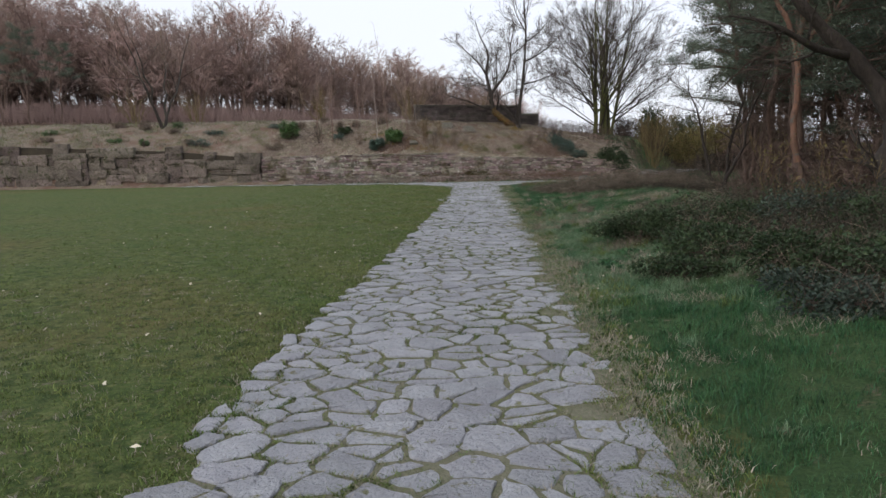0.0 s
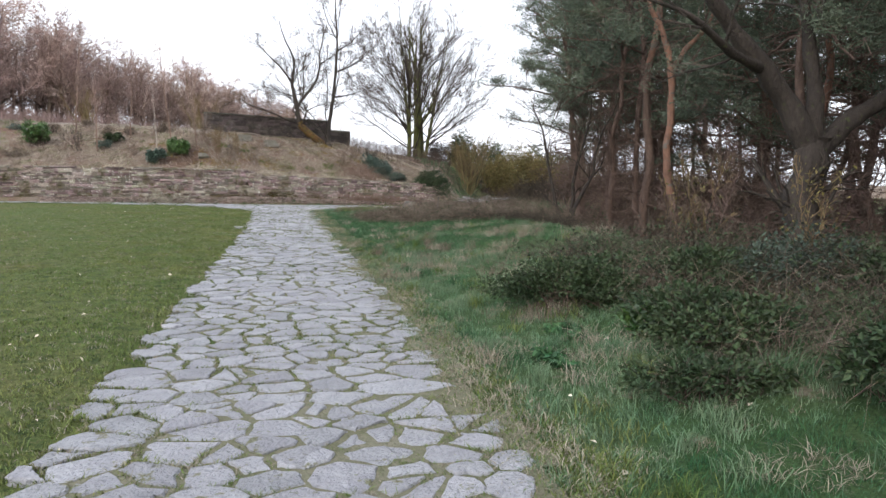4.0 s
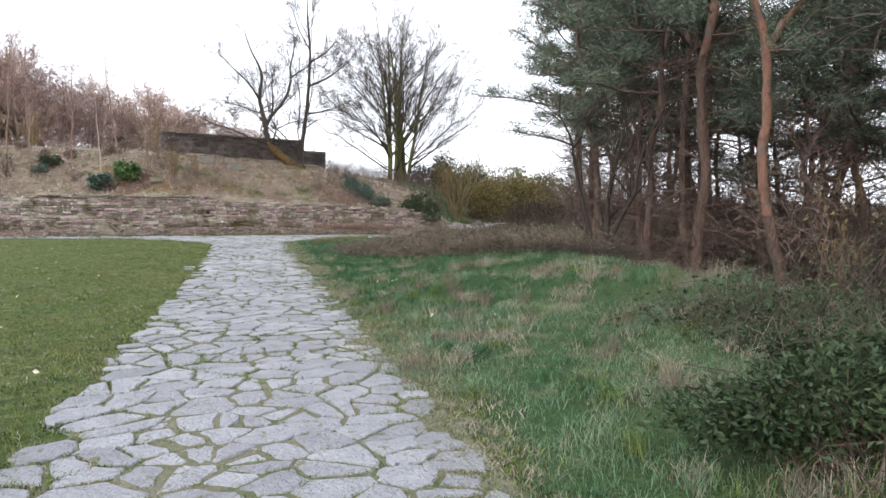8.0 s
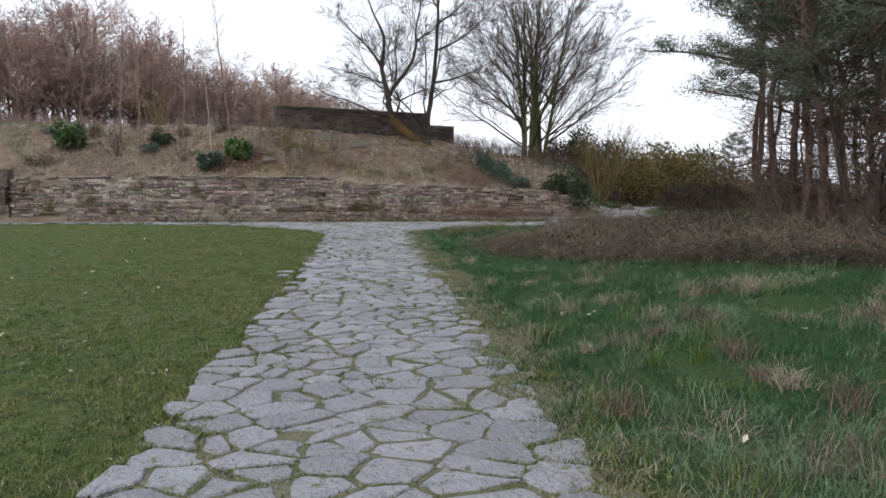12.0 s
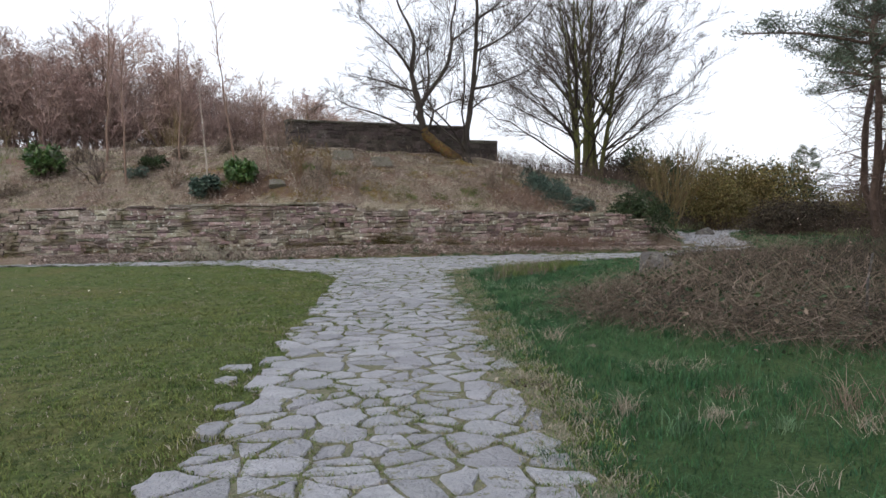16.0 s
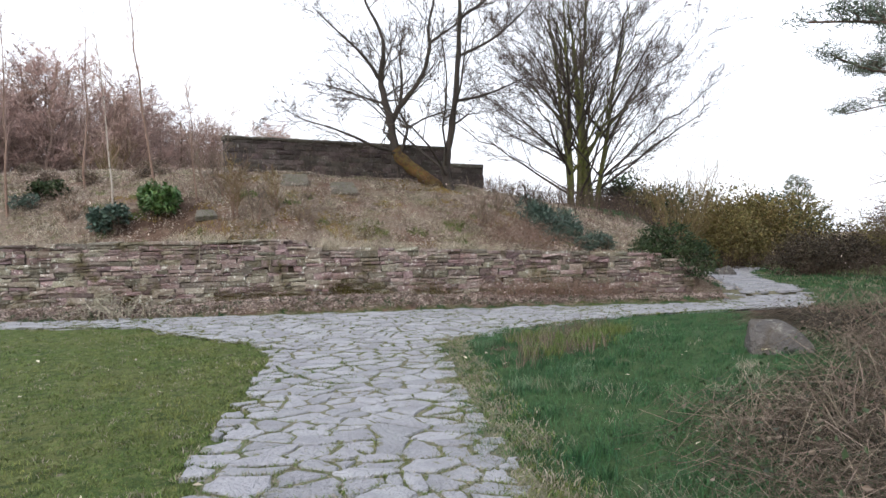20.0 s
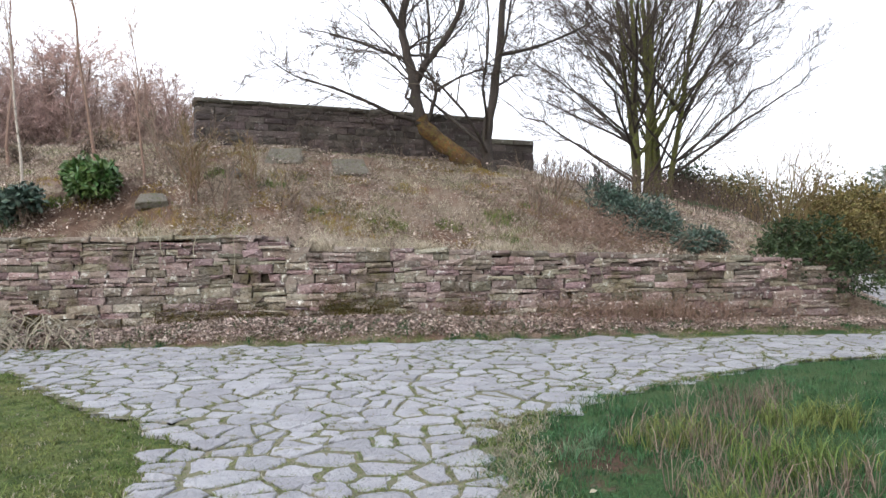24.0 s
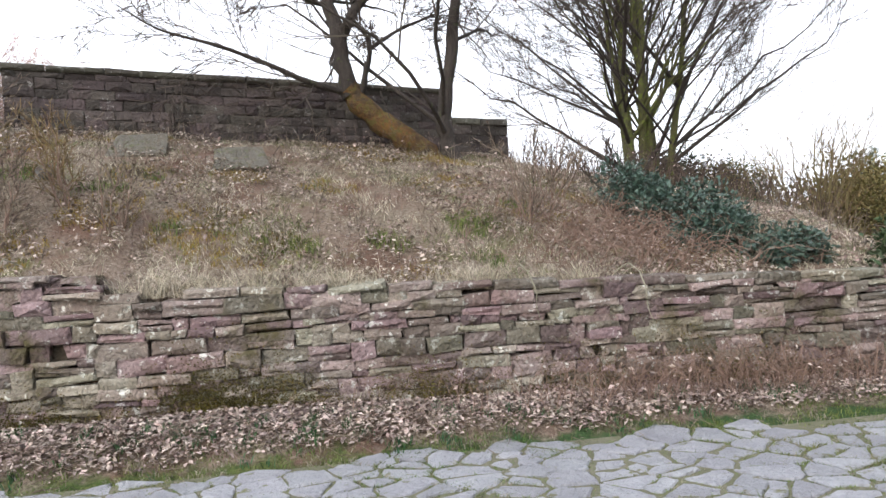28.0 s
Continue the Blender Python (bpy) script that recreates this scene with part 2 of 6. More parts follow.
M_SLAB = surf("bank_slab_stone", (0.15, 0.138, 0.116), (0.225, 0.208, 0.178), (0.085, 0.08, 0.065), (0.12, 0.125, 0.07), big=3, fine=26, rough=0.92, bump=1.0, dist=0.03, spots=0.4, stain=(0.10, 0.088, 0.06))
M_BOULDER = surf("boulder_stone", (0.095, 0.090, 0.090), (0.165, 0.152, 0.146), (0.055, 0.053, 0.051), (0.22, 0.215, 0.19), big=4, fine=26, rough=0.9, bump=1.0, dist=0.02, spots=0.3, stain=(0.08, 0.068, 0.056))
M_IRON = surf("rusty_iron", (0.035, 0.026, 0.023), (0.07, 0.045, 0.036), (0.02, 0.016, 0.015), big=12, fine=60, rough=0.8, bump=0.5, dist=0.004)
M_BARK = surf("dark_bark", (0.045, 0.038, 0.034), (0.075, 0.062, 0.054), (0.026, 0.022, 0.02), (0.065, 0.07, 0.035), big=2, fine=26, rough=0.95, bump=0.9, dist=0.02, stretch=(1, 1, 0.35), spots=0.25)
M_BARK_GREEN = surf("green_bark", (0.085, 0.082, 0.038), (0.13, 0.132, 0.05), (0.045, 0.042, 0.026), (0.125, 0.15, 0.035), big=2, fine=26, rough=0.95, bump=0.8, dist=0.015, stretch=(1, 1, 0.4), spots=0.5)
M_BARK_MOSS = surf("mossy_bark", (0.075, 0.052, 0.032), (0.25, 0.125, 0.038), (0.04, 0.03, 0.024), (0.125, 0.10, 0.032), big=4.5, fine=24, rough=0.98, bump=1.0, dist=0.035, spots=0.55)
M_TWIG = surf("dark_twig", (0.060, 0.048, 0.042), (0.09, 0.072, 0.06), None, big=1, fine=5, rough=0.9, bump=0, vary="island", spread=0.3)
# paler than such twigs are: the far wood's haze is put into the colour
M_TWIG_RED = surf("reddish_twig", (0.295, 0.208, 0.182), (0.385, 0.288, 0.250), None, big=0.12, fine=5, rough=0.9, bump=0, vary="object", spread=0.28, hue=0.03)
M_TWIG_TAN = surf("tan_twig", (0.135, 0.10, 0.055), (0.185, 0.135, 0.068), None, big=1, fine=5, rough=0.9, bump=0, vary="island", spread=0.35)
# bark of the far wood, lightened with its twigs for the haze
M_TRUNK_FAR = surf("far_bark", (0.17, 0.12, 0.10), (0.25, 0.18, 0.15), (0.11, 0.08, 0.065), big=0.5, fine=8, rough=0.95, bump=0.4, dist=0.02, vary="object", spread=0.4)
M_GROVE = surf("brown_twig", (0.15, 0.108, 0.09), (0.21, 0.155, 0.128), None, big=0.8, fine=5, rough=0.9, bump=0, vary="object", spread=0.3)
M_BIRCH = surf("birch_bark", (0.42, 0.38, 0.34), (0.55, 0.51, 0.46), (0.28, 0.22, 0.18), (0.07, 0.06, 0.05), big=6, fine=30, rough=0.8, bump=0.3, dist=0.005, stretch=(1, 1, 2.5), spots=0.3)
M_BIRCH_RED = surf("young_birch_bark", (0.20, 0.13, 0.10), (0.28, 0.19, 0.15), (0.12, 0.08, 0.065), big=6, fine=30, rough=0.8, bump=0.3, dist=0.005, stretch=(1, 1, 2.5))
M_PINE = surf("pine_bark", (0.142, 0.098, 0.082), (0.215, 0.150, 0.122), (0.07, 0.05, 0.043), big=2.5, fine=20, rough=0.95, bump=1.0, dist=0.03, stretch=(1, 1, 0.4))
M_PINE_RED = surf("orange_pine_bark", (0.165, 0.100, 0.078), (0.29, 0.155, 0.108), (0.09, 0.062, 0.052), (0.14, 0.12, 0.105), big=3.5, fine=16, rough=0.9, bump=0.9, dist=0.02, stretch=(1, 1, 0.5), spots=0.3, spot_scale=4)
M_NEEDLE = surf("pine_needles", (0.074, 0.104, 0.078), (0.125, 0.150, 0.100), None, big=0.6, fine=5, rough=0.6, bump=0, vary="island", spread=0.45)
M_LEAF_DARK = surf("dark_leaf", (0.022, 0.040, 0.018), (0.045, 0.068, 0.030), None, big=2, fine=5, rough=0.55, bump=0, vary="island", spread=0.45, gloss=0.22)
M_LEAF_GREEN = surf("fresh_leaf", (0.042, 0.092, 0.024), (0.072, 0.13, 0.034), None, big=2, fine=5, rough=0.42, bump=0, vary="island", spread=0.4, gloss=0.5)
M_LEAF_BLUE = surf("blue_green_leaf", (0.040, 0.075, 0.058), (0.065, 0.105, 0.082), None, big=2, fine=5, rough=0.4, bump=0, vary="island", spread=0.4, gloss=0.5)
M_BRAMBLE_LEAF = surf("bramble_leaf", (0.026, 0.042, 0.032), (0.052, 0.072, 0.054), None, big=2, fine=5, rough=0.55, bump=0, vary="island", spread=0.5, gloss=0.22)
M_GORSE = surf("yellow_green_leaf", (0.125, 0.112, 0.046), (0.195, 0.155, 0.062), None, big=0.7, fine=5, rough=0.8, bump=0, vary="island", spread=0.45)
M_LITTER = surf("dead_leaf", (0.23, 0.172, 0.152), (0.50, 0.42, 0.38), None, big=6, fine=5, rough=0.85, bump=0, vary="island", spread=0.6)
M_STRAW = surf("dry_grass", (0.34, 0.30, 0.225), (0.56, 0.505, 0.41), None, big=1.2, fine=5, rough=0.85, bump=0, vary="island", spread=0.45)
M_HAY = surf("withered_grass", (0.215, 0.192, 0.145), (0.31, 0.282, 0.225), None, big=1.2, fine=5, rough=0.9, bump=0, vary="island", spread=0.4)
M_WALL_MOSS = surf("wall_moss", (0.070, 0.058, 0.018), (0.125, 0.098, 0.028), None, big=3, fine=5, rough=1.0, bump=0, vary="island", spread=0.45)
M_MOSSY = surf("golden_moss", (0.19, 0.145, 0.042), (0.29, 0.20, 0.060), None, big=3, fine=5, rough=1.0, bump=0, vary="island", spread=0.35)
# brown scrub, darkened: the thicket's shade is put into the colour
M_HEATH = surf("brown_scrub", (0.042, 0.034, 0.026), (0.080, 0.065, 0.048), None, big=1.5, fine=5, rough=0.85, bump=0, vary="island", spread=0.65)
M_LITTER_PALE = surf("bleached_leaf", (0.24, 0.175, 0.148), (0.47, 0.415, 0.365), None, big=0.7, fine=5, rough=0.85, bump=0, vary="island", spread=0.6)
M_STALK = surf("dead_stalk", (0.125, 0.097, 0.076), (0.20, 0.160, 0.126), None, big=1.5, fine=5, rough=0.9, bump=0, vary="island", spread=0.5)
M_GRASS_PALE = surf("pale_green_grass", (0.072, 0.150, 0.076), (0.140, 0.200, 0.118), None, big=1.8, fine=5, rough=0.7, bump=0, vary="island", spread=0.5)
# dark green, lowered further so that the colour carries the pines' shade
M_GRASS = surf("green_grass", (0.023, 0.080, 0.031), (0.050, 0.118, 0.046), None, big=1.4, fine=5, rough=0.7, bump=0, vary="island", spread=0.6)
M_LAWN = surf("lawn_grass", (0.078, 0.126, 0.032), (0.142, 0.162, 0.052), None, big=0.8, fine=5, rough=0.8, bump=0, vary="island", spread=0.6)
# brown stems made darker to hold the self-shadow deep in a thicket
M_BRAMBLE = surf("bramble_stem", (0.052, 0.037, 0.031), (0.088, 0.063, 0.05), None, big=1, fine=5, rough=0.85, bump=0, vary="island", spread=0.4)


def ground_material():
    """Lawn, verge, bank litter and bare soil, blended by the ground's own cover map and noise."""
    m = bpy.data.materials.new("ground_cover")
    m.use_nodes = True
    nt = m.node_tree
    bs = nt.nodes["Principled BSDF"]
    vec = nt.nodes.new("ShaderNodeNewGeometry").outputs["Position"]
    at = nt.nodes.new("ShaderNodeAttribute")
    at.attribute_name = "cover"
    sep = nt.nodes.new("ShaderNodeSeparateColor")
    nt.links.new(at.outputs["Color"], sep.inputs[0])
    lawn = ramp_mix(nt, noise_fac(nt, vec, 0.55, 0.3, 0.7), (0.074, 0.122, 0.031), (0.134, 0.142, 0.052))
    lawn = ramp_mix(nt, noise_fac(nt, vec, 38, 0.40, 0.70, detail=8, rough=0.75), lawn, (0.046, 0.070, 0.024))
    lawn = ramp_mix(nt, noise_fac(nt, vec, 16, 0.52, 0.72, detail=8, rough=0.75), lawn, (0.19, 0.165, 0.085))
    lawn = ramp_mix(nt, noise_fac(nt, vec, 0.23, 0.52, 0.75), lawn, (0.15, 0.115, 0.052))
    lawn = ramp_mix(nt, noise_fac(nt, vec, 5.5, 0.47, 0.66, detail=5, rough=0.7), lawn, (0.030, 0.052, 0.016))
    lawn = ramp_mix(nt, noise_fac(nt, vec, 7.5, 0.54, 0.70, detail=5, rough=0.7), lawn, (0.17, 0.185, 0.075))
    verge = ramp_mix(nt, noise_fac(nt, vec, 1.3, 0.3, 0.7), (0.040, 0.090, 0.032), (0.075, 0.112, 0.045))
    verge = ramp_mix(nt, noise_fac(nt, vec, 40, 0.4, 0.75), verge, (0.022, 0.045, 0.018))
    bank = ramp_mix(nt, noise_fac(nt, vec, 0.9, 0.35, 0.65), (0.315, 0.252, 0.208), (0.265, 0.225, 0.168))
    bank = ramp_mix(nt, noise_fac(nt, vec, 30, 0.4, 0.7), bank, (0.085, 0.062, 0.046))
    bank = ramp_mix(nt, noise_fac(nt, vec, 0.7, 0.45, 0.60, detail=6, rough=0.7), bank, (0.165, 0.105, 0.08))
    bank = ramp_mix(nt, noise_fac(nt, vec, 1.7, 0.56, 0.70, detail=6, rough=0.7), bank, (0.16, 0.16, 0.07))
    bank = ramp_mix(nt, noise_fac(nt, vec, 4.2, 0.55, 0.66, detail=7, rough=0.75), bank, (0.10, 0.068, 0.05))
    soil = ramp_mix(nt, noise_fac(nt, vec, 2.5, 0.3, 0.7), (0.080, 0.048, 0.036), (0.130, 0.078, 0.055))
    soil = ramp_mix(nt, noise_fac(nt, vec, 45, 0.4, 0.7), soil, (0.045, 0.033, 0.025))
    track = ramp_mix(nt, noise_fac(nt, vec, 1.2, 0.3, 0.7), (0.30, 0.262, 0.235), (0.24, 0.205, 0.175))
    track = ramp_mix(nt, noise_fac(nt, vec, 26, 0.4, 0.75), track, (0.15, 0.125, 0.10))
    edge = noise_fac(nt, vec, 3.5, 0.25, 0.75)

    def blend(weight, a, b):
        add = nt.nodes.new("ShaderNodeMath")
        add.operation = "ADD"
        nt.links.new(weight, add.inputs[0])
        nt.links.new(edge, add.inputs[1])
        r = nt.nodes.new("ShaderNodeMapRange")
        r.inputs[1].default_value, r.inputs[2].default_value = 0.8, 1.2
        nt.links.new(add.outputs[0], r.inputs[0])
        return ramp_mix(nt, r.outputs[0], a, b)

    col = blend(sep.outputs[0], lawn, verge)
    col = blend(sep.outputs[1], col, bank)
    col = blend(sep.outputs[2], col, soil)
    col = blend(at.outputs["Alpha"], col, track)
    nt.links.new(col, bs.inputs["Base Color"])
    bs.inputs["Roughness"].default_value = 0.95
    bs.inputs["Specular IOR Level"].default_value = 0.15
    b = nt.nodes.new("ShaderNodeBump")
    b.inputs["Strength"].default_value, b.inputs["Distance"].default_value = 0.9, 0.03
    nt.links.new(noise_fac(nt, vec, 35, 0.2, 0.8, detail=6), b.inputs["Height"])
    nt.links.new(b.outputs[0], bs.inputs["Normal"])
    return m


# ---- the plan ----
WALL_Y = 31.74


def wobble(x, y, f, seed=0.0):
    """Cheap smooth unevenness, about -1 to 1."""
    return (np.sin(x * f + seed) * np.cos(y * f * 0.83 + seed * 1.7) + 0.6 * np.sin(x * f * 2.3 + y * f * 1.9 + seed * 3.1) + 0.4 * np.cos(y * f * 3.7 - x * f * 3.1 + seed)) / 2


def wall_top(x):
    """The height of the retaining wall's top along it."""
    x = np.asarray(x, float)
    right = np.interp(x, [-1.22, 3, 6.6, 7.9], [1.34, 1.16, 1.02, 0.75])
    left = np.interp(x, [-27, -17, -11.8, -10, -1.22], [2.35, 1.9, 1.42, 1.48, 1.52])
    return np.where(x > -1.22, right, left)


def wall_foot(x):
    return np.interp(x, [-27, -12, -5.4, -3.8, -2, 0, 2.8, 5, 8], [0.1, 0.15, 0.15, 0.13, 0.24, 0.25, 0.15, 0.08, 0.03])


def path_axis(y):
    return np.interp(y, [-12, 1, 4, 10, 18, 26], [-0.55, -0.53, -0.40, -0.25, -0.08, -0.05])


def path_half(y):
    return np.interp(y, [-12, 1, 4, 8, 12, 20, 25.5, 26.6, 28], [1.42, 1.40, 1.28, 1.26, 1.17, 1.1, 1.14, 1.25, 2.2])


def cross_front(x):
    """The near edge of the paved way along the wall."""
    return np.interp(x, [-40, -9.7, -6.6, -4, -2.5, -1.4, 1.3, 2.2, 3.3, 5, 7.2, 8.8, 10.5], [31.0, 30.9, 30.2, 29.5, 27.8, 26.9, 26.7, 27.5, 28.1, 28.9, 29.1, 29.4, 31.5])


def cross_back(x):
    return np.interp(x, [-40, -9.7, -5, -1, 2, 5, 7.2, 8.6, 9.4, 10.4], [31.3, 31.3, 31.1, 31.0, 30.95, 30.8, 30.6, 31.3, 33.0, 36.5])


def on_bend(x, y):
    """The way that turns off round the wall's end."""
    cx = np.interp(y, [29.5, 31, 33, 36, 40, 46], [8.0, 9.0, 9.9, 10.9, 13.0, 18.0])
    return np.abs(x - cx) < 1.0


def verge_height(x, y):
    side = smooth((x - 1.2) / 2.6) * 0.26 + smooth((x - 3.2) / 1.8) * 0.2
    fall = smooth((x - 5.2 - 0.25 * np.maximum(0, y - 13)) / 6.0) * 3.2
    near = smooth((27.6 - y) / 3.5) * (1 - 0.45 * smooth((y - 15) / 5))
    bump = 0.07 * wobble(x, y, 1.1, 2.0) * smooth((x - 1.5) / 1.5)
    return (side + bump) * near - fall * smooth((31 - y) / 6.0)


def height(x, y):
    x, y = np.asarray(x, float), np.asarray(y, float)
    z = 0.02 * wobble(x, y, 0.6, 1.0)
    main = smooth((path_half(y) + 0.35 - np.abs(x - path_axis(y))) / 0.3) * (y < 28)
    way = smooth((y - cross_front(x) + 0.2) / 0.3) * (y < WALL_Y)
    paved = np.maximum(np.maximum(main, way * (x < 9)), on_bend(x, y) * (y > 29.5))
    z = z * (1 - paved) - 0.03 * paved
    z = z + verge_height(x, y) * (x > 1.0)
    foot = smooth((y - cross_back(x)) / np.maximum(0.15, WALL_Y - cross_back(x))) * (wall_foot(x) + 0.03)
    z = np.where((y > cross_back(x)) & (y <= WALL_Y + 0.05) & (x < 8.6), z * (1 - smooth((y - 31) / 0.5)) + foot, z)
    zt = wall_top(x) - 0.02
    zp = np.interp(x, [-9, -3.6, 0, 3, 6, 12], [3.75, 3.45, 3.25, 3.12, 2.75, 2.2])
    ye = np.interp(x, [-12, -8, -3.6, 2.7, 6, 12], [38.6, 37.8, 35.2, 37.2, 39.5, 44])
    s = np.clip((y - 32.0) / (ye - 32.0), 0, 1)
    bank = zt + (zp - zt) * s * (1.35 - 0.35 * s) + 0.06 * wobble(x, y, 1.3, 4.0) * smooth((y - 32.2) / 0.6)
    bank = bank + 0.014 * np.clip(y - ye, 0, 120)
    hill = smooth((y - 45) / 60) * (0.3 + 0.065 * np.clip(-x - 10, 0, 120)) + 0.05 * np.maximum(0, y - 105) * smooth((0 - x) / 40)
    xe = 7.0 + np.maximum(0, y - 32) * 0.36
    keep = 1 - smooth((x - xe + 0.4) / 2.6)
    low = 0.05 + 0.02 * wobble(x, y, 0.5, 3.0)
    behind = low * (1 - keep) + (bank + np.minimum(hill, 22)) * keep
    return np.where(y > WALL_Y + 0.1, behind, z)


def lines(*spans):
    out = []
    for a, b, n in spans:
        out.extend(np.linspace(a, b, n, endpoint=False))
    return np.array(out)


far = np.array([60, 75, 95, 125, 170, 260, 420, 800, 1500, 2600])
gx = np.concatenate([-far[::-1] - 0.0, lines((-58, -30, 14), (-30, -13, 28), (-13, 14, 136), (14, 30, 24), (30, 58, 12)), far])
gy = np.concatenate([-far[::-1] - 0.0, lines((-58, -12, 14), (-12, WALL_Y - 0.5, 215)), [WALL_Y - 0.5, WALL_Y - 0.25, WALL_Y, WALL_Y + 0.04, WALL_Y + 0.3], lines((32.15, 42, 50), (42, 60, 30)), far + 3])
GX, GY = np.meshgrid(gx, gy)
GZ = height(GX, GY)
gb = Buf()
ni, nj = GX.shape
ii, jj = np.meshgrid(np.arange(ni - 1), np.arange(nj - 1), indexing="ij")
quads = np.stack([ii * nj + jj, ii * nj + jj + 1, (ii + 1) * nj + jj + 1, (ii + 1) * nj + jj], -1).reshape(-1, 4)
gb.add(np.stack([GX, GY, GZ], -1), quads=quads)
gme = gb.mesh("ground", [ground_material()], True)
cov = gme.color_attributes.new("cover", "FLOAT_COLOR", "POINT")
X, Y = GX.ravel(), GY.ravel()
verge_w = smooth((X - 0.9) / 0.6) * (Y < 33)
bank_w = np.maximum(smooth((Y - 30.9) / 0.5), 0) * (1 - smooth((X - 8.5) / 3) * (Y < 60))
soil_w = np.maximum(smooth((X - 5.6) / 2.5) * (Y < 30), np.exp(-((X + 4.6) ** 2 / 1.6 + (Y - 33.0) ** 2 / 0.8)))
soil_w = np.maximum(soil_w, np.exp(-((X - 1.75) ** 2 / 0.12 + (Y - 26.0) ** 2 / 0.35)))
soil_w = np.maximum(soil_w, 0.65 * smooth((Y - 46) / 8) * (X < 14))
bank_w = np.maximum(bank_w, 0.12 * smooth((X - 1.0) / 0.8) * smooth((14 - Y) / 3) * (X < 9))
crest = np.interp(X, [-60, -12, -8, -3.6], [40.0, 38.6, 37.8, 35.2])
track_w = smooth((Y - crest + 0.5) / 0.5) * smooth((crest + 5.0 - Y) / 1.0) * (X < -3.4)
soil_w = soil_w * (1 - track_w)
cov.data.foreach_set("color", np.stack([verge_w, bank_w, soil_w, track_w], 1).astype(np.float32).ravel())
ground = tagged(new("ground", gme), "grassy field, verge, dry bank and wooded hillside", "ground", kind="structure")


# ---- crazy paving ----
def clip_poly(poly, px, py, nx, ny):
    """The part of a convex polygon behind the line through (px, py) with the normal (nx, ny)."""
    out = []
    for k in range(len(poly)):
        a, b = poly[k], poly[(k + 1) % len(poly)]
        da, db = (a[0] - px) * nx + (a[1] - py) * ny, (b[0] - px) * nx + (b[1] - py) * ny
        if da <= 0:
            out.append(a)
        if da * db < 0:
            s = da / (da - db)
            out.append((a[0] + s * (b[0] - a[0]), a[1] + s * (b[1] - a[1])))
    return out


def cells(x0, x1, y0, y1, sx, sy, inside, gap, seed):
    """Irregular stone outlines over a region, wider than deep, with joints between."""
    r = np.random.default_rng(seed)
    xs, ys = np.arange(x0 - 1, x1 + 1, sx), np.arange(y0 - 1, y1 + 1, sy)
    P = np.array([(x + (0.5 * sx if k % 2 else 0), y) for k, y in enumerate(ys) for x in xs])
    P = P[inside(P[:, 0], P[:, 1]) | inside(P[:, 0] + 0.7, P[:, 1]) | inside(P[:, 0] - 0.7, P[:, 1]) | inside(P[:, 0], P[:, 1] + 0.6) | inside(P[:, 0], P[:, 1] - 0.6)]
    P += r.uniform(-0.62, 0.62, P.shape) * (sx, sy)
    P = P[r.random(len(P)) > 0.24]
    tall = 1.18
    keep = inside(P[:, 0], P[:, 1])
    Q = P * (1, tall)
    out = []
    for k in np.nonzero(keep)[0]:
        p, q = P[k], Q[k]
        d = Q - q
        near = np.argsort(d[:, 0] ** 2 + d[:, 1] ** 2)[1:17]
        poly = [(q[0] - 0.6, q[1] - 0.6), (q[0] + 0.6, q[1] - 0.6), (q[0] + 0.6, q[1] + 0.6), (q[0] - 0.6, q[1] + 0.6)]
        g = gap * r.choice([0.55, 0.8, 1.0, 1.4, 2.0])
        lean = r.normal(size=len(near)) * 0.12
        for m, b in enumerate(near):
            nx, ny = d[b]
            ln = math.hypot(nx, ny)
            if ln < 0.05:
                continue
            ux, uy = nx / ln - ny / ln * lean[m] * 0.25, ny / ln + nx / ln * lean[m] * 0.25
            poly = clip_poly(poly, q[0] + nx / 2 - nx / ln * g, q[1] + ny / 2 - ny / ln * g, ux, uy)
            if len(poly) < 3:
                break
        poly = [(a, b / tall) for a, b in poly]
        if p[1] < 26.0:
            a, h = float(path_axis(p[1])), float(path_half(p[1])) + r.uniform(-0.07, 0.03)
            poly = clip_poly(poly, a - h, p[1], -1, r.normal() * 0.15)
            poly = clip_poly(poly, a + h, p[1], 1, r.normal() * 0.15)
        if len(poly) >= 3:
            area = 0.5 * abs(sum(poly[k2][0] * poly[k2 - 1][1] - poly[k2 - 1][0] * poly[k2][1] for k2 in range(len(poly))))
            if area > 0.012:
                mid = np.mean(np.array(poly), axis=0)
                out.append((mid, poly))
    return out


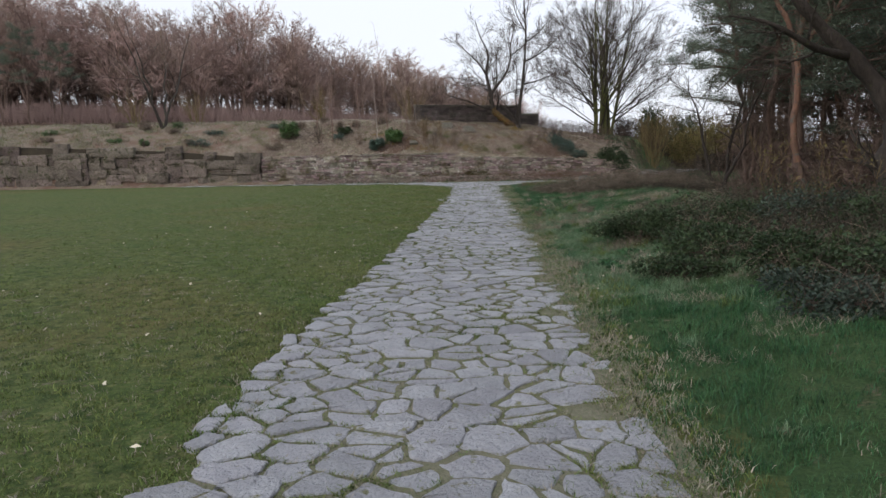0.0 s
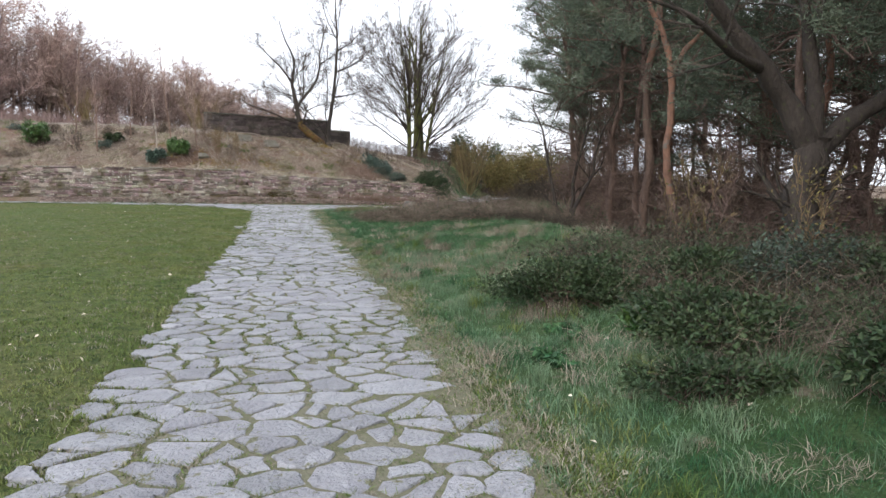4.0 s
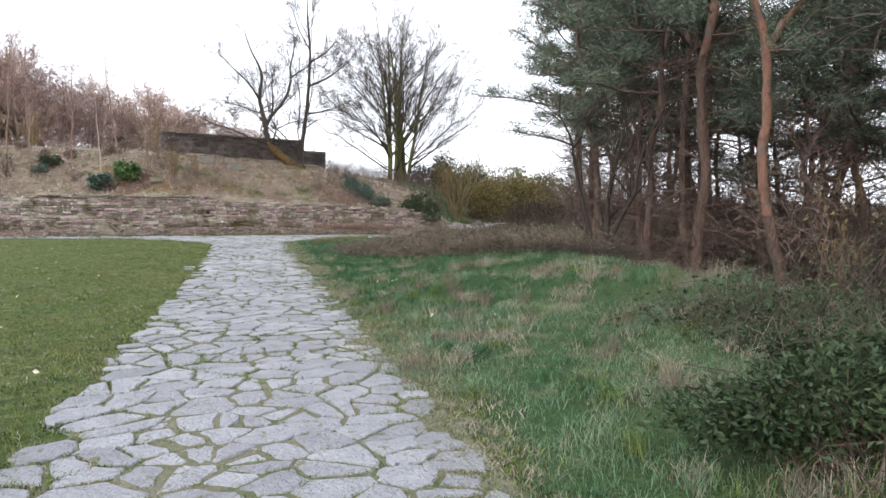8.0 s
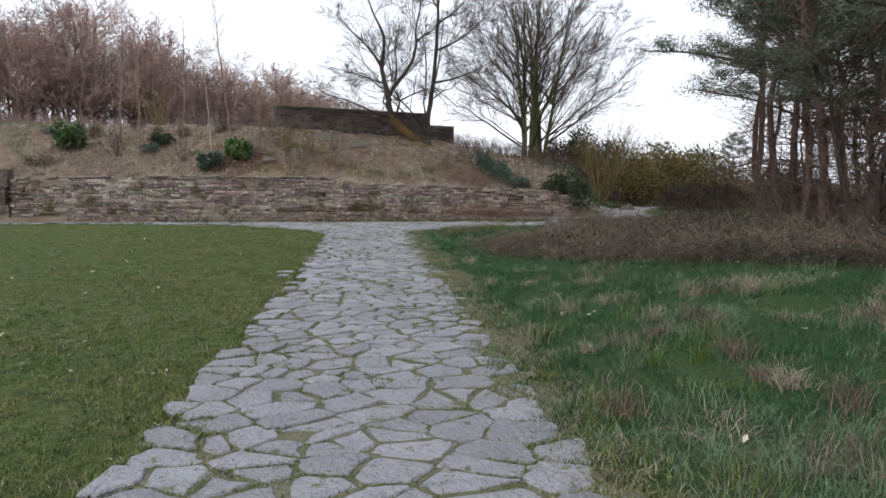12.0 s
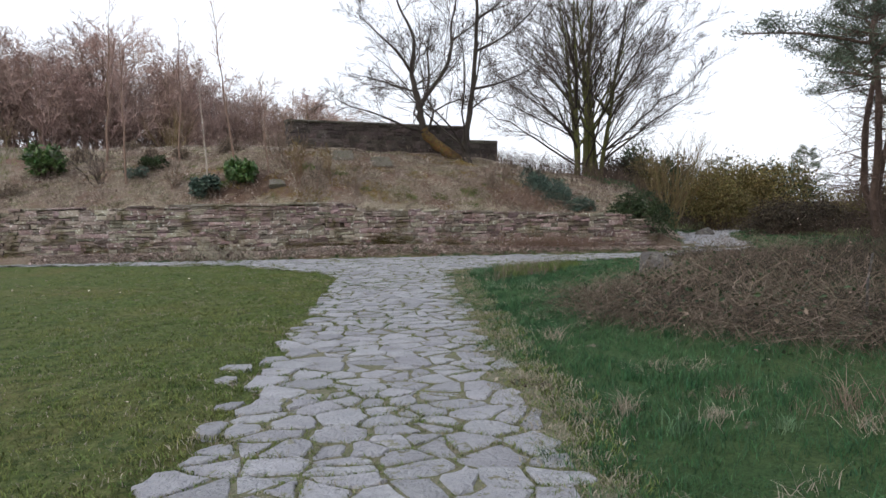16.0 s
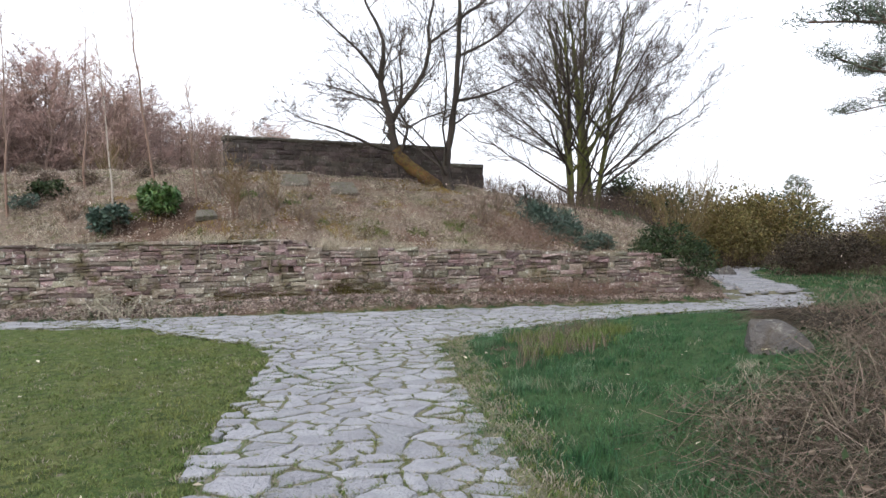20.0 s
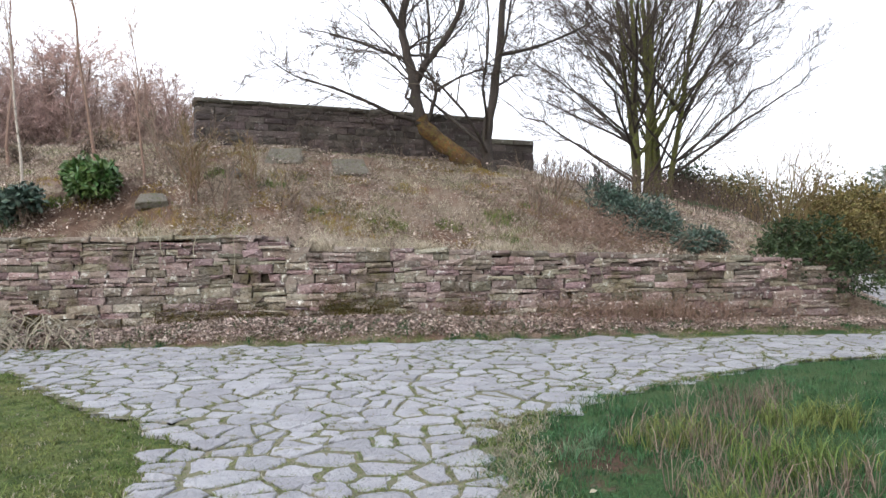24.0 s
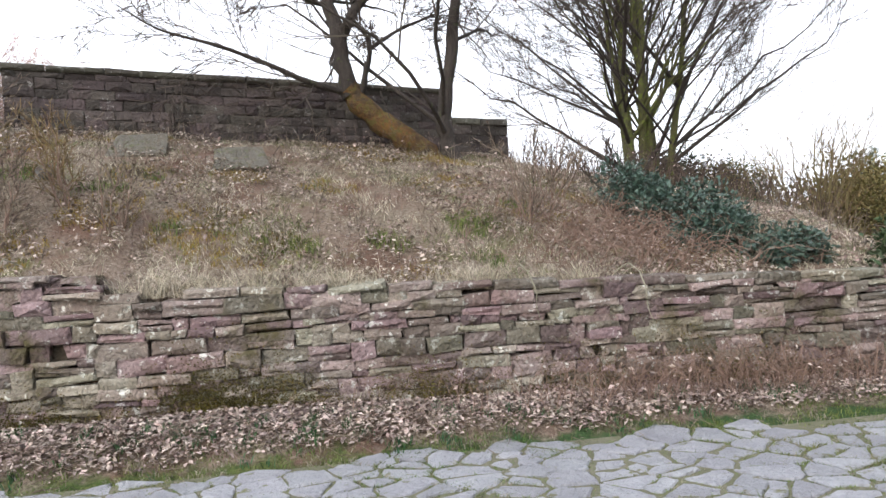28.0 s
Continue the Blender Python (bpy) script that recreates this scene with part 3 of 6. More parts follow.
def stone_mesh(buf, c, poly, top, thick, r, chamfer=0.010):
    """A worn slab: knocked corners, rounded arris, slightly domed and tilted top, about its own centre."""
    pts = []
    n = len(poly)
    for k in range(n):
        a, b, d = np.array(poly[k - 1]), np.array(poly[k]), np.array(poly[(k + 1) % n])
        for other in (a, d):
            e = other - b
            ln = np.linalg.norm(e) + 1e-6
            pts.append(b + e / ln * min(0.28 * ln, r.uniform(0.006, 0.032)))
    p = np.array(pts) - c
    half = (p + np.roll(p, -1, axis=0)) / 2
    far_apart = np.linalg.norm(np.roll(p, -1, axis=0) - p, axis=1) > 0.09
    p = np.array([v for a, b, ok in zip(p, half, far_apart) for v in ((a, b) if ok else (a,))])
    p += r.normal(size=p.shape) * 0.010
    n = len(p)
    tilt = r.normal(size=2) * 0.010
    inner = p * (1 - chamfer / np.maximum(np.linalg.norm(p, axis=1), 0.05))[:, None]
    z_in = top + inner @ tilt + r.normal(size=n) * 0.002
    rings = [np.c_[p, np.full(n, top - thick)], np.c_[p, top - 0.009 + p @ tilt], np.c_[inner, z_in]]
    v = np.concatenate([*rings, [[0, 0, top + r.uniform(-0.002, 0.006)]]])
    q, t = [], []
    for k in range(n):
        j = (k + 1) % n
        q += [(k, j, n + j, n + k), (n + k, n + j, 2 * n + j, 2 * n + k)]
        t.append((2 * n + k, 2 * n + j, 3 * n))
    buf.add(v, quads=q, tris=t)


def lay(owner, name, stones, is_near, most, label, seed, heights):
    """Slabs as parts where one walks, the rest joined."""
    r = np.random.default_rng(seed)
    rest = Buf()
    stones = sorted(stones, key=lambda s: is_near(s[0]))
    for k, (c, poly) in enumerate(stones):
        top = heights(c[0], c[1]) + r.uniform(0.004, 0.020)
        if k < most:
            b = Buf()
            stone_mesh(b, c, poly, 0.0, 0.05, r)
            ob = part(name, b, owner, mats=[M_PAVE])
            ob.matrix_basis = pose(c[0], c[1], top)
        else:
            b = Buf()
            stone_mesh(b, c, poly, top, 0.05, r)
            v = np.concatenate(b.v) + (c[0], c[1], 0)
            rest.add(v, quads=np.concatenate(b.f4), tris=np.concatenate(b.f3))
    if rest.n:
        tagged(part("paving_rest", rest, owner, mats=[M_PAVE_REST]), label, kind="stuff")


def bed(x0, x1, y0, y1, inside, step=0.12):
    """The soil between the slabs, a thin skin on the ground."""
    b = Buf()
    xs, ys = np.arange(x0, x1, step), np.arange(y0, y1, step)
    A, B = np.meshgrid(xs, ys)
    ok = inside(A + step / 2 + 0.05 * wobble(A, B, 5), B + step / 2)
    Z = height(A, B) + 0.032


    n_r, n_c = A.shape
    I, J = np.nonzero(ok[:-1, :-1])
    q = np.stack([I * n_c + J, I * n_c + J + 1, (I + 1) * n_c + J + 1, (I + 1) * n_c + J], 1)
    b.add(np.stack([A, B, Z], -1), quads=q)
    return b


def in_main(x, y):
    return (np.abs(x - path_axis(y) + 0.05 * wobble(x, y, 2.2)) < path_half(y)) & (y < 27.6)


def in_cross(x, y):
    a = (y > cross_front(x) - 0.05) & (y < cross_back(x)) & (y >= 27.6 - (x > 1.2) * 0.6 - (x < -1.2) * 1.0) & (x > -16) & (x < 9.5)
    return a | (on_bend(x, y) & (y > 29.6) & (y < 44))


def slab_ground(x, y):
    main = (np.abs(x - path_axis(y) + 0.07 * wobble(x, y, 2.2)) < path_half(y) - 0.03) & (y < 27.7)
    return main | (in_cross(x, y) & (y > 26.3))


everywhere = cells(-16, 14, -8, 44, 0.242, 0.198, slab_ground, 0.0145, 91)


def joint_points(n, seed):
    """Places in the joints: along the slabs' outlines, a little outwards."""
    r = np.random.default_rng(seed)
    a, b, c = [], [], []
    for mid, poly in everywhere:
        for k in range(len(poly)):
            a.append(poly[k - 1])
            b.append(poly[k])
            c.append(mid)
    a, b, c = np.array(a), np.array(b), np.array(c)
    ln = np.linalg.norm(b - a, axis=1)
    i = r.choice(len(a), n, p=ln / ln.sum())
    p = a[i] + (b[i] - a[i]) * r.random(n)[:, None]
    out = p - c[i]
    p = p + out / np.linalg.norm(out, axis=1)[:, None] * r.uniform(0.0, 0.028, n)[:, None]
    return p[:, 0], p[:, 1]


# ---- coursed stone ----
def block(buf, w, h, d, r, mat=0, inset=0.014, rough=0.010):
    """One squared stone with worn edges, its face towards -y, middle of its face at the origin."""
    def rect(sx, sz, y, j):
        c = np.array([(-sx, y, -sz), (sx, y, -sz), (sx, y, sz), (-sx, y, sz)], float)
        return c + r.normal(size=c.shape) * j * np.array((1, 0.6, 1))
    back, edge, face = rect(w / 2, h / 2, d, 0.0), rect(w / 2, h / 2, inset, rough * 0.32), rect(w / 2 - inset, h / 2 - inset * 0.8, 0, rough * 0.5)
    v = np.concatenate([back, edge, face, [[r.normal() * w * 0.12, -abs(r.normal()) * rough * 0.8, r.normal() * h * 0.12]]])
    t = [(8, 9, 12), (9, 10, 12), (10, 11, 12), (11, 8, 12)]
    q = []
    for k in range(4):
        j = (k + 1) % 4
        q += [(k, j, 4 + j, 4 + k), (4 + k, 4 + j, 8 + j, 8 + k)]
    buf.add(v, quads=q, tris=t, mat=mat)


def courses(x0, x1, z0, z1, r, hmin, hmax, wmin, wmax, top=None, foot=None):
    """Stones (x, z, w, h) of rubble courses that keep to one height for a stretch."""
    out = []
    x = x0
    while x < x1 - 0.05:
        xe = min(x1, x + r.uniform(0.9, 2.4))
        if x1 - xe < 0.6:
            xe = x1
        z = z0
        while z < z1:
            h = r.uniform(hmin, hmax)
            s = x - r.uniform(0, 0.1)
            while s < xe - 0.04:
                w = r.uniform(wmin, wmax) * (0.8 + h / hmax * 0.4)
                if xe - s - w < wmin * 0.6:
                    w = xe - s + r.uniform(-0.02, 0.06)
                cx, cz = s + w / 2, z + h / 2
                lim = z1 if top is None else float(top(cx))
                if cz < lim - 0.01 and (foot is None or cz + h / 2 > float(foot(cx)) - 0.1):
                    if r.random() < 0.22 and h > 0.10:
                        out.append((cx, cz - h / 4, w - 0.012, h / 2 - 0.01))
                        out.append((cx, cz + h / 4, w - 0.012, h / 2 - 0.01))
                    else:
                        out.append((cx, cz, w - 0.012, h - 0.010))
                s += w
            z += h
        x = xe
    return out


# ---- retaining wall along the foot of the bank ----
def build_retaining_wall():
    r = np.random.default_rng(11)
    core = Buf()
    xs = np.linspace(-11.8, 7.6, 60)
    zt = wall_top(xs) - 0.06
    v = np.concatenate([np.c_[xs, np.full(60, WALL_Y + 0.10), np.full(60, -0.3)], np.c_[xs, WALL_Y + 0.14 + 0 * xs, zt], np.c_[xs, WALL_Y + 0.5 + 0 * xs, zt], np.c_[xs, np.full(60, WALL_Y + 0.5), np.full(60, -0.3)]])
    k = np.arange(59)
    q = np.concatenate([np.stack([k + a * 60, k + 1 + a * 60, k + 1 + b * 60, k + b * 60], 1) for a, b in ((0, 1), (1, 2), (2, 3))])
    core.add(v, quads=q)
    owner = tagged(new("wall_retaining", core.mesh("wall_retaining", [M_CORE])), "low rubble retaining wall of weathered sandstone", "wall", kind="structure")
    stones = courses(-11.8, -1.24, -0.05, 1.7, r, 0.06, 0.15, 0.13, 0.44, wall_top, wall_foot)
    stones += courses(-1.22, 7.6, -0.05, 1.7, r, 0.055, 0.15, 0.12, 0.46, wall_top, wall_foot)
    holes = ((-2.08, 0.95), (-1.57, 0.96), (-4.9, 0.62), (3.1, 0.55))
    cut = []
    for x, z, w, h in stones:
        for a, b in holes:
            if abs(x - a) < w / 2 + 0.05 and abs(z - b) < h / 2:
                for x0, x1 in ((x - w / 2, a - 0.06), (a + 0.06, x + w / 2)):
                    if x1 - x0 > 0.05:
                        cut.append(((x0 + x1) / 2, z, x1 - x0, h))
                break
        else:
            cut.append((x, z, w, h))
    stones = cut
    stones.sort(key=lambda s: abs(s[0] - 1.2))
    rest = Buf()
    for n, (x, z, w, h) in enumerate(stones):
        y = WALL_Y + 0.05 * z + r.uniform(-0.032, 0.028) + 0.02 * math.sin(x * 1.7)
        b = Buf()
        block(b, w + 0.004, h + 0.003, 0.2, r, inset=0.011, rough=0.030)
        if n < 320:
            ob = part("stone", b, owner, mats=[M_WALL])
            ob.matrix_basis = pose(x, y, z, r.normal() * 1.8, r.normal() * 1.6, r.normal() * 1.8)
        else:
            rest.add(np.concatenate(b.v) + (x, y, z), quads=np.concatenate(b.f4), tris=np.concatenate(b.f3))
    tagged(part("wall_rest", rest, owner, mats=[M_WALL_REST]), "weathered rubble stones", kind="stuff")
    # flat coping slabs along the top
    x = -11.7
    while x < 7.0:
        w = r.uniform(0.35, 0.75)
        if r.random() < 0.72 and not x < -1.22 < x + w:
            b = Buf()
            block(b, w - 0.015, r.uniform(0.06, 0.085), 0.34, r, inset=0.018, rough=0.02)
            ob = part("coping_slab", b, owner, mats=[M_WALL])
            ob.matrix_basis = pose(x + w / 2, WALL_Y + 0.03 + r.uniform(-0.03, 0.04), float(wall_top(x + w / 2)) + 0.02, r.normal() * 2, r.normal() * 1.5, r.normal() * 2)
        x += w
    # low footing ledge
    x = -0.9
    while x < 2.1:
        w = r.uniform(0.3, 0.6)
        b = Buf()
        block(b, w - 0.02, 0.12, 0.3, r, inset=0.02, rough=0.02)
        ob = part("footing_stone", b, owner, mats=[M_WALL])
        ob.matrix_basis = pose(x + w / 2, WALL_Y - 0.16, float(wall_foot(x)) - 0.02, 0, 0, r.normal() * 2)
        x += w


def build_rock_face():
    """The quarried rock that goes on from the wall: big split blocks with dark clefts."""
    r = np.random.default_rng(5)
    core = Buf()
    xs = np.linspace(-60, -11.6, 90)
    zt = wall_top(xs) + 0.0
    y0 = WALL_Y + 0.22
    v = np.concatenate([np.c_[xs, y0 + 0 * xs, np.full(90, -0.3)], np.c_[xs, y0 + 0 * xs, zt], np.c_[xs, y0 + 0.9 + 0 * xs, zt + 0.1]])
    k = np.arange(89)
    core.add(v, quads=np.concatenate([np.stack([k + a * 90, k + 1 + a * 90, k + 1 + (a + 1) * 90, k + (a + 1) * 90], 1) for a in (0, 1)]))
    owner = tagged(new("wall_rock", core.mesh("wall_rock", [M_CORE])), "low quarried face of brown sandstone blocks", "rock face", kind="structure")
    for (x, z, w, h) in courses(-60, -11.9, -0.1, 2.6, r, 0.32, 0.78, 0.5, 1.7, wall_top, None):
        b = Buf()
        block(b, w + 0.02, h + 0.015, 0.4, r, inset=0.025, rough=0.05)
        ob = part("rock_block", b, owner, mats=[M_ROCK])
        ob.matrix_basis = pose(x, WALL_Y + r.uniform(-0.08, 0.06) + 0.12 * math.sin(x * 1.9) * math.sin(x * 0.63), z, r.normal() * 2, r.normal() * 2, r.normal() * 3)


# ---- ruined wall on top of the bank ----
def build_ruin():
    r = np.random.default_rng(21)
    ax, ay, bx, by = -3.58, 35.36, 2.76, 37.88
    ln = math.hypot(bx - ax, by - ay)
    turn = math.degrees(math.atan2(by - ay, bx - ax))
    ruin = thing("ruined_wall", (ax, ay, 3.0), "dark soot-stained sandstone wall with coping on the bank", "wall", turn=turn)
    core = Buf()
    for (x0, x1, top) in ((0.03, ln - 0.03, 1.30), (ln - 0.05, ln + 1.18, 0.78)):
        v = [(x, y, z) for z in (-0.6, top) for x, y in ((x0, 0.04), (x1, 0.04), (x1, 0.42), (x0, 0.42))]
        core.add(v, quads=[(0, 1, 5, 4), (1, 2, 6, 5), (2, 3, 7, 6), (3, 0, 4, 7), (4, 5, 6, 7)])
    part("core", core, ruin, mats=[M_CORE])
    def stones(x0, x1, z0, heights, wmin, wmax):
        z = z0
        for h in heights:
            x = x0
            while x < x1 - 0.02:
                w = r.uniform(wmin, wmax)
                if x1 - x - w < wmin * 0.7:
                    w = x1 - x
                b = Buf()
                block(b, w - 0.003, h - 0.003, 0.42, r, inset=0.009, rough=0.020)
                ob = part("block", b, ruin, mats=[M_RUIN])
                ob.matrix_basis = pose(x + w / 2, r.uniform(-0.012, 0.012), z + h / 2)
                x += w
            z += h
        return z
    hs = [0.18, 0.15, 0.13, 0.16, 0.14, 0.15, 0.13, 0.14, 0.15, 0.13, 0.14, 0.10]
    top = stones(0, ln, -0.4, hs, 0.15, 0.42)
    x = -0.03
    while x < ln:
        w = min(r.uniform(0.45, 0.8), ln + 0.03 - x)
        b = Buf()
        block(b, w - 0.008, 0.09, 0.52, r, inset=0.03, rough=0.015)
        ob = part("coping_stone", b, ruin, "lichen-spotted coping stone", mats=[M_COPE])
        ob.matrix_basis = pose(x + w / 2, -0.05, top + 0.03)
        x += w
    low = stones(ln, ln + 1.2, -0.4, [0.18, 0.2, 0.19, 0.2, 0.2, 0.19], 0.28, 0.5)
    for x0 in (ln + 0.02, ln + 0.62):
        b = Buf()
        block(b, 0.58, 0.13, 0.5, r, inset=0.03, rough=0.012)
        ob = part("coping_stone", b, ruin, "lichen-spotted coping stone", mats=[M_COPE])
        ob.matrix_basis = pose(x0 + 0.29, -0.04, low + 0.045)


# ---- trees ----
def wander(p, d, length, k, bend, lift, r):
    """A bent line of k pieces from p towards d."""
    pts = [np.array(p, float)]
    d = np.array(d, float) / np.linalg.norm(d)
    for _ in range(k):
        d = d + r.normal(size=3) * bend + np.array((0, 0, lift))
        d /= np.linalg.norm(d)
        pts.append(pts[-1] + d * length / k)
    return np.array(pts)


def side_dir(d, angle, r, up=0.0):
    """A direction that leaves d by about an angle."""
    d = d / (np.linalg.norm(d) + 1e-9)
    s = np.cross(d, r.normal(size=3))
    s /= np.linalg.norm(s) + 1e-9
    v = d * math.cos(angle) + s * math.sin(angle)
    v[2] += up
    return v / np.linalg.norm(v)


def ramify(wood, twig, pts, rad, r, spec, level=0, fine=0.006):
    """Branches off a limb, then branches off those; spec: (count, length share, angle, bend, lift, tip share from) a level."""
    if level >= len(spec):
        return
    count, share, angle, bend, lift, start = spec[level]
    seg = np.linalg.norm(np.diff(pts, axis=0), axis=1)
    total = seg.sum()
    last = level == len(spec) - 1
    A, B, C, R0 = [], [], [], []
    for _ in range(count):
        f = r.uniform(start, 1.0)
        at = f * (len(pts) - 1)
        i = min(int(at), len(pts) - 2)
        p = pts[i] + (pts[i + 1] - pts[i]) * (at - i)
        d = side_dir(pts[i + 1] - pts[i], angle * r.uniform(0.6, 1.3), r, lift * 1.5)
        ln = total * share * r.uniform(0.55, 1.15) * (1.15 - 0.55 * f)
        rr = max(fine, rad * (1.05 - 0.8 * f) * r.uniform(0.42, 0.62))
        if last:
            mid = p + d * ln * 0.5
            d2 = d + r.normal(size=3) * bend * 1.5 + np.array((0, 0, lift))
            d2 /= np.linalg.norm(d2)
            A += [p, mid]
            B += [mid, mid + d2 * ln * 0.5]
            R0 += [rr, rr * 0.75]
        elif fine > 0.01 and level:
            q = wander(p, d, ln, 2, bend, lift, r)
            twig.ribbons(q[:-1], q[1:], rr * np.array((1, 0.7)), rr * np.array((0.7, 0.4)))
            ramify(wood, twig, q, rr, r, spec, level + 1, fine)
        else:
            q = wander(p, d, ln, 4 if level else 6, bend, lift, r)
            (wood if rr > 0.02 else twig).tube(q, rr * np.linspace(1, 0.3, len(q)), 5 if rr > 0.03 else 3)
            ramify(wood, twig, q, rr, r, spec, level + 1, fine)
    if last and A:
        R0 = np.array(R0)
        twig.ribbons(A, B, R0, R0 * 0.65)


def bare_tree(name, at, label, limbs, spec, bark, twigs, seed, sides=8, group="", category="tree", fine=0.006, stems=99, limb_bark=None):
    """A leafless tree from its main limbs: lists of (points, radii)."""
    r = np.random.default_rng(seed)
    tree = thing(name, at, label, category, group)
    crown = Buf()
    for k, (pts, rad) in enumerate(limbs):
        wood = Buf()
        wood.tube(pts, rad, sides)
        ramify(wood, crown, np.array(pts, float), rad[0] * 0.75, r, spec, 0, fine)
        part("trunk" if k == 0 else "limb", wood, tree, mats=[bark if k < stems else limb_bark], shade=True)
    part("crown", crown, tree, "fine bare twigs", mats=[twigs])
    return tree


def bend_line(p0, p1, k, r, amount):
    """A wavering line between two points."""
    t = np.linspace(0, 1, k)[:, None]
    p = np.array(p0) * (1 - t) + np.array(p1) * t
    w = r.normal(size=(k, 3)) * amount
    w[0] = w[-1] = 0
    return p + w


def build_big_tree():
    """The broad tree beside the ruin: a clump of mossy stems and a domed fan of long limbs."""
    r = np.random.default_rng(3)
    limbs, stems = [], []
    for k in range(7):
        a = k * 2.4 + 0.4
        out = math.sqrt((k + 0.3) / 7)
        foot = (k - 3) * 0.22 + r.normal() * 0.06
        p0 = np.array((foot, r.normal() * 0.15, -0.7))
        tip = np.array((foot * 1.6 + math.cos(a) * 1.7 * out, math.sin(a) * 1.9 * out, 9.9 - 1.1 * out * out + r.uniform(-0.3, 0.3)))
        t = np.linspace(0, 1, 11)[:, None]
        mid = p0 + (tip - p0) * np.array((0.34, 0.34, 0.5))
        pts = (1 - t) ** 2 * p0 + 2 * t * (1 - t) * mid + t * t * tip + r.normal(size=(11, 3)) * np.linspace(0, 0.06, 11)[:, None]
        stems.append(pts)
        limbs.append((pts, r.uniform(0.13, 0.18) * np.linspace(1, 0.06, 11)))
    n = 50
    for k in range(n):
        u = (k + 0.5) / n
        a = k * 2.39996 + r.uniform(-0.25, 0.25)
        e = math.asin(-0.06 + 1.02 * u)
        size = r.uniform(0.88, 1.08)
        tip = np.array((math.cos(a) * 5.5 * math.cos(e) * size, math.sin(a) * 5.2 * math.cos(e) * size, 3.9 + 6.0 * math.sin(e) * size))
        h = (0.7 + 4.6 * u) * r.uniform(0.7, 1.2)
        s0 = stems[int(np.argmax([math.cos(a) * s[3][0] + math.sin(a) * s[3][1] for s in stems])) if k % 3 else k % 7]
        q = float(np.interp(h, s0[:, 2], np.arange(11)))
        i0 = min(int(q), 9)
        p0 = s0[i0] + (s0[i0 + 1] - s0[i0]) * (q - i0)
        t = np.linspace(0, 1, 10)[:, None]
        bow = 0.60 - 0.18 * u
        mid = p0 + (tip - p0) * np.array((bow, bow, 0.60))
        pts = (1 - t) ** 2 * p0 + 2 * t * (1 - t) * mid + t * t * tip + r.normal(size=(10, 3)) * np.linspace(0, 0.09, 10)[:, None]
        limbs.append((pts, r.uniform(0.032, 0.062) * np.linspace(1, 0.12, 10)))
    spec = ((10, 0.40, 0.6, 0.08, 0.03, 0.2), (7, 0.5, 0.55, 0.1, 0.02, 0.15), (7, 0.75, 0.5, 0.12, 0.01, 0.1))
    bare_tree("bare_tree", (8.8, 43.5, 2.3), "large bare tree with many mossy upright stems", limbs, spec, M_BARK_GREEN, M_TWIG, 31, fine=0.0055, stems=7, limb_bark=M_BARK)


def tapered(pts, r0, r1):
    p = np.array(pts, float)
    return p, np.linspace(r0, r1, len(p))


def soften(p, rad, k=4):
    """A rounder line through a limb's bends."""
    n = len(p)
    u = np.linspace(0, n - 1, (n - 1) * k + 1)
    q = np.stack([np.interp(u, np.arange(n), p[:, j]) for j in range(3)], 1)
    w = np.interp(u, np.arange(n), rad)
    for _ in range(3):
        q[1:-1] = (q[:-2] + 2 * q[1:-1] + q[2:]) / 4
    g = np.arange(len(q))
    q[1:-1] += 0.16 * (w * np.stack([np.sin(g * 1.9 + n), np.cos(g * 1.3), 0 * g]))[:, 1:-1].T
    return q, w * (1 + 0.09 * np.sin(g * 2.1 + 1.3 * n) + 0.05 * np.sin(g * 3.7))


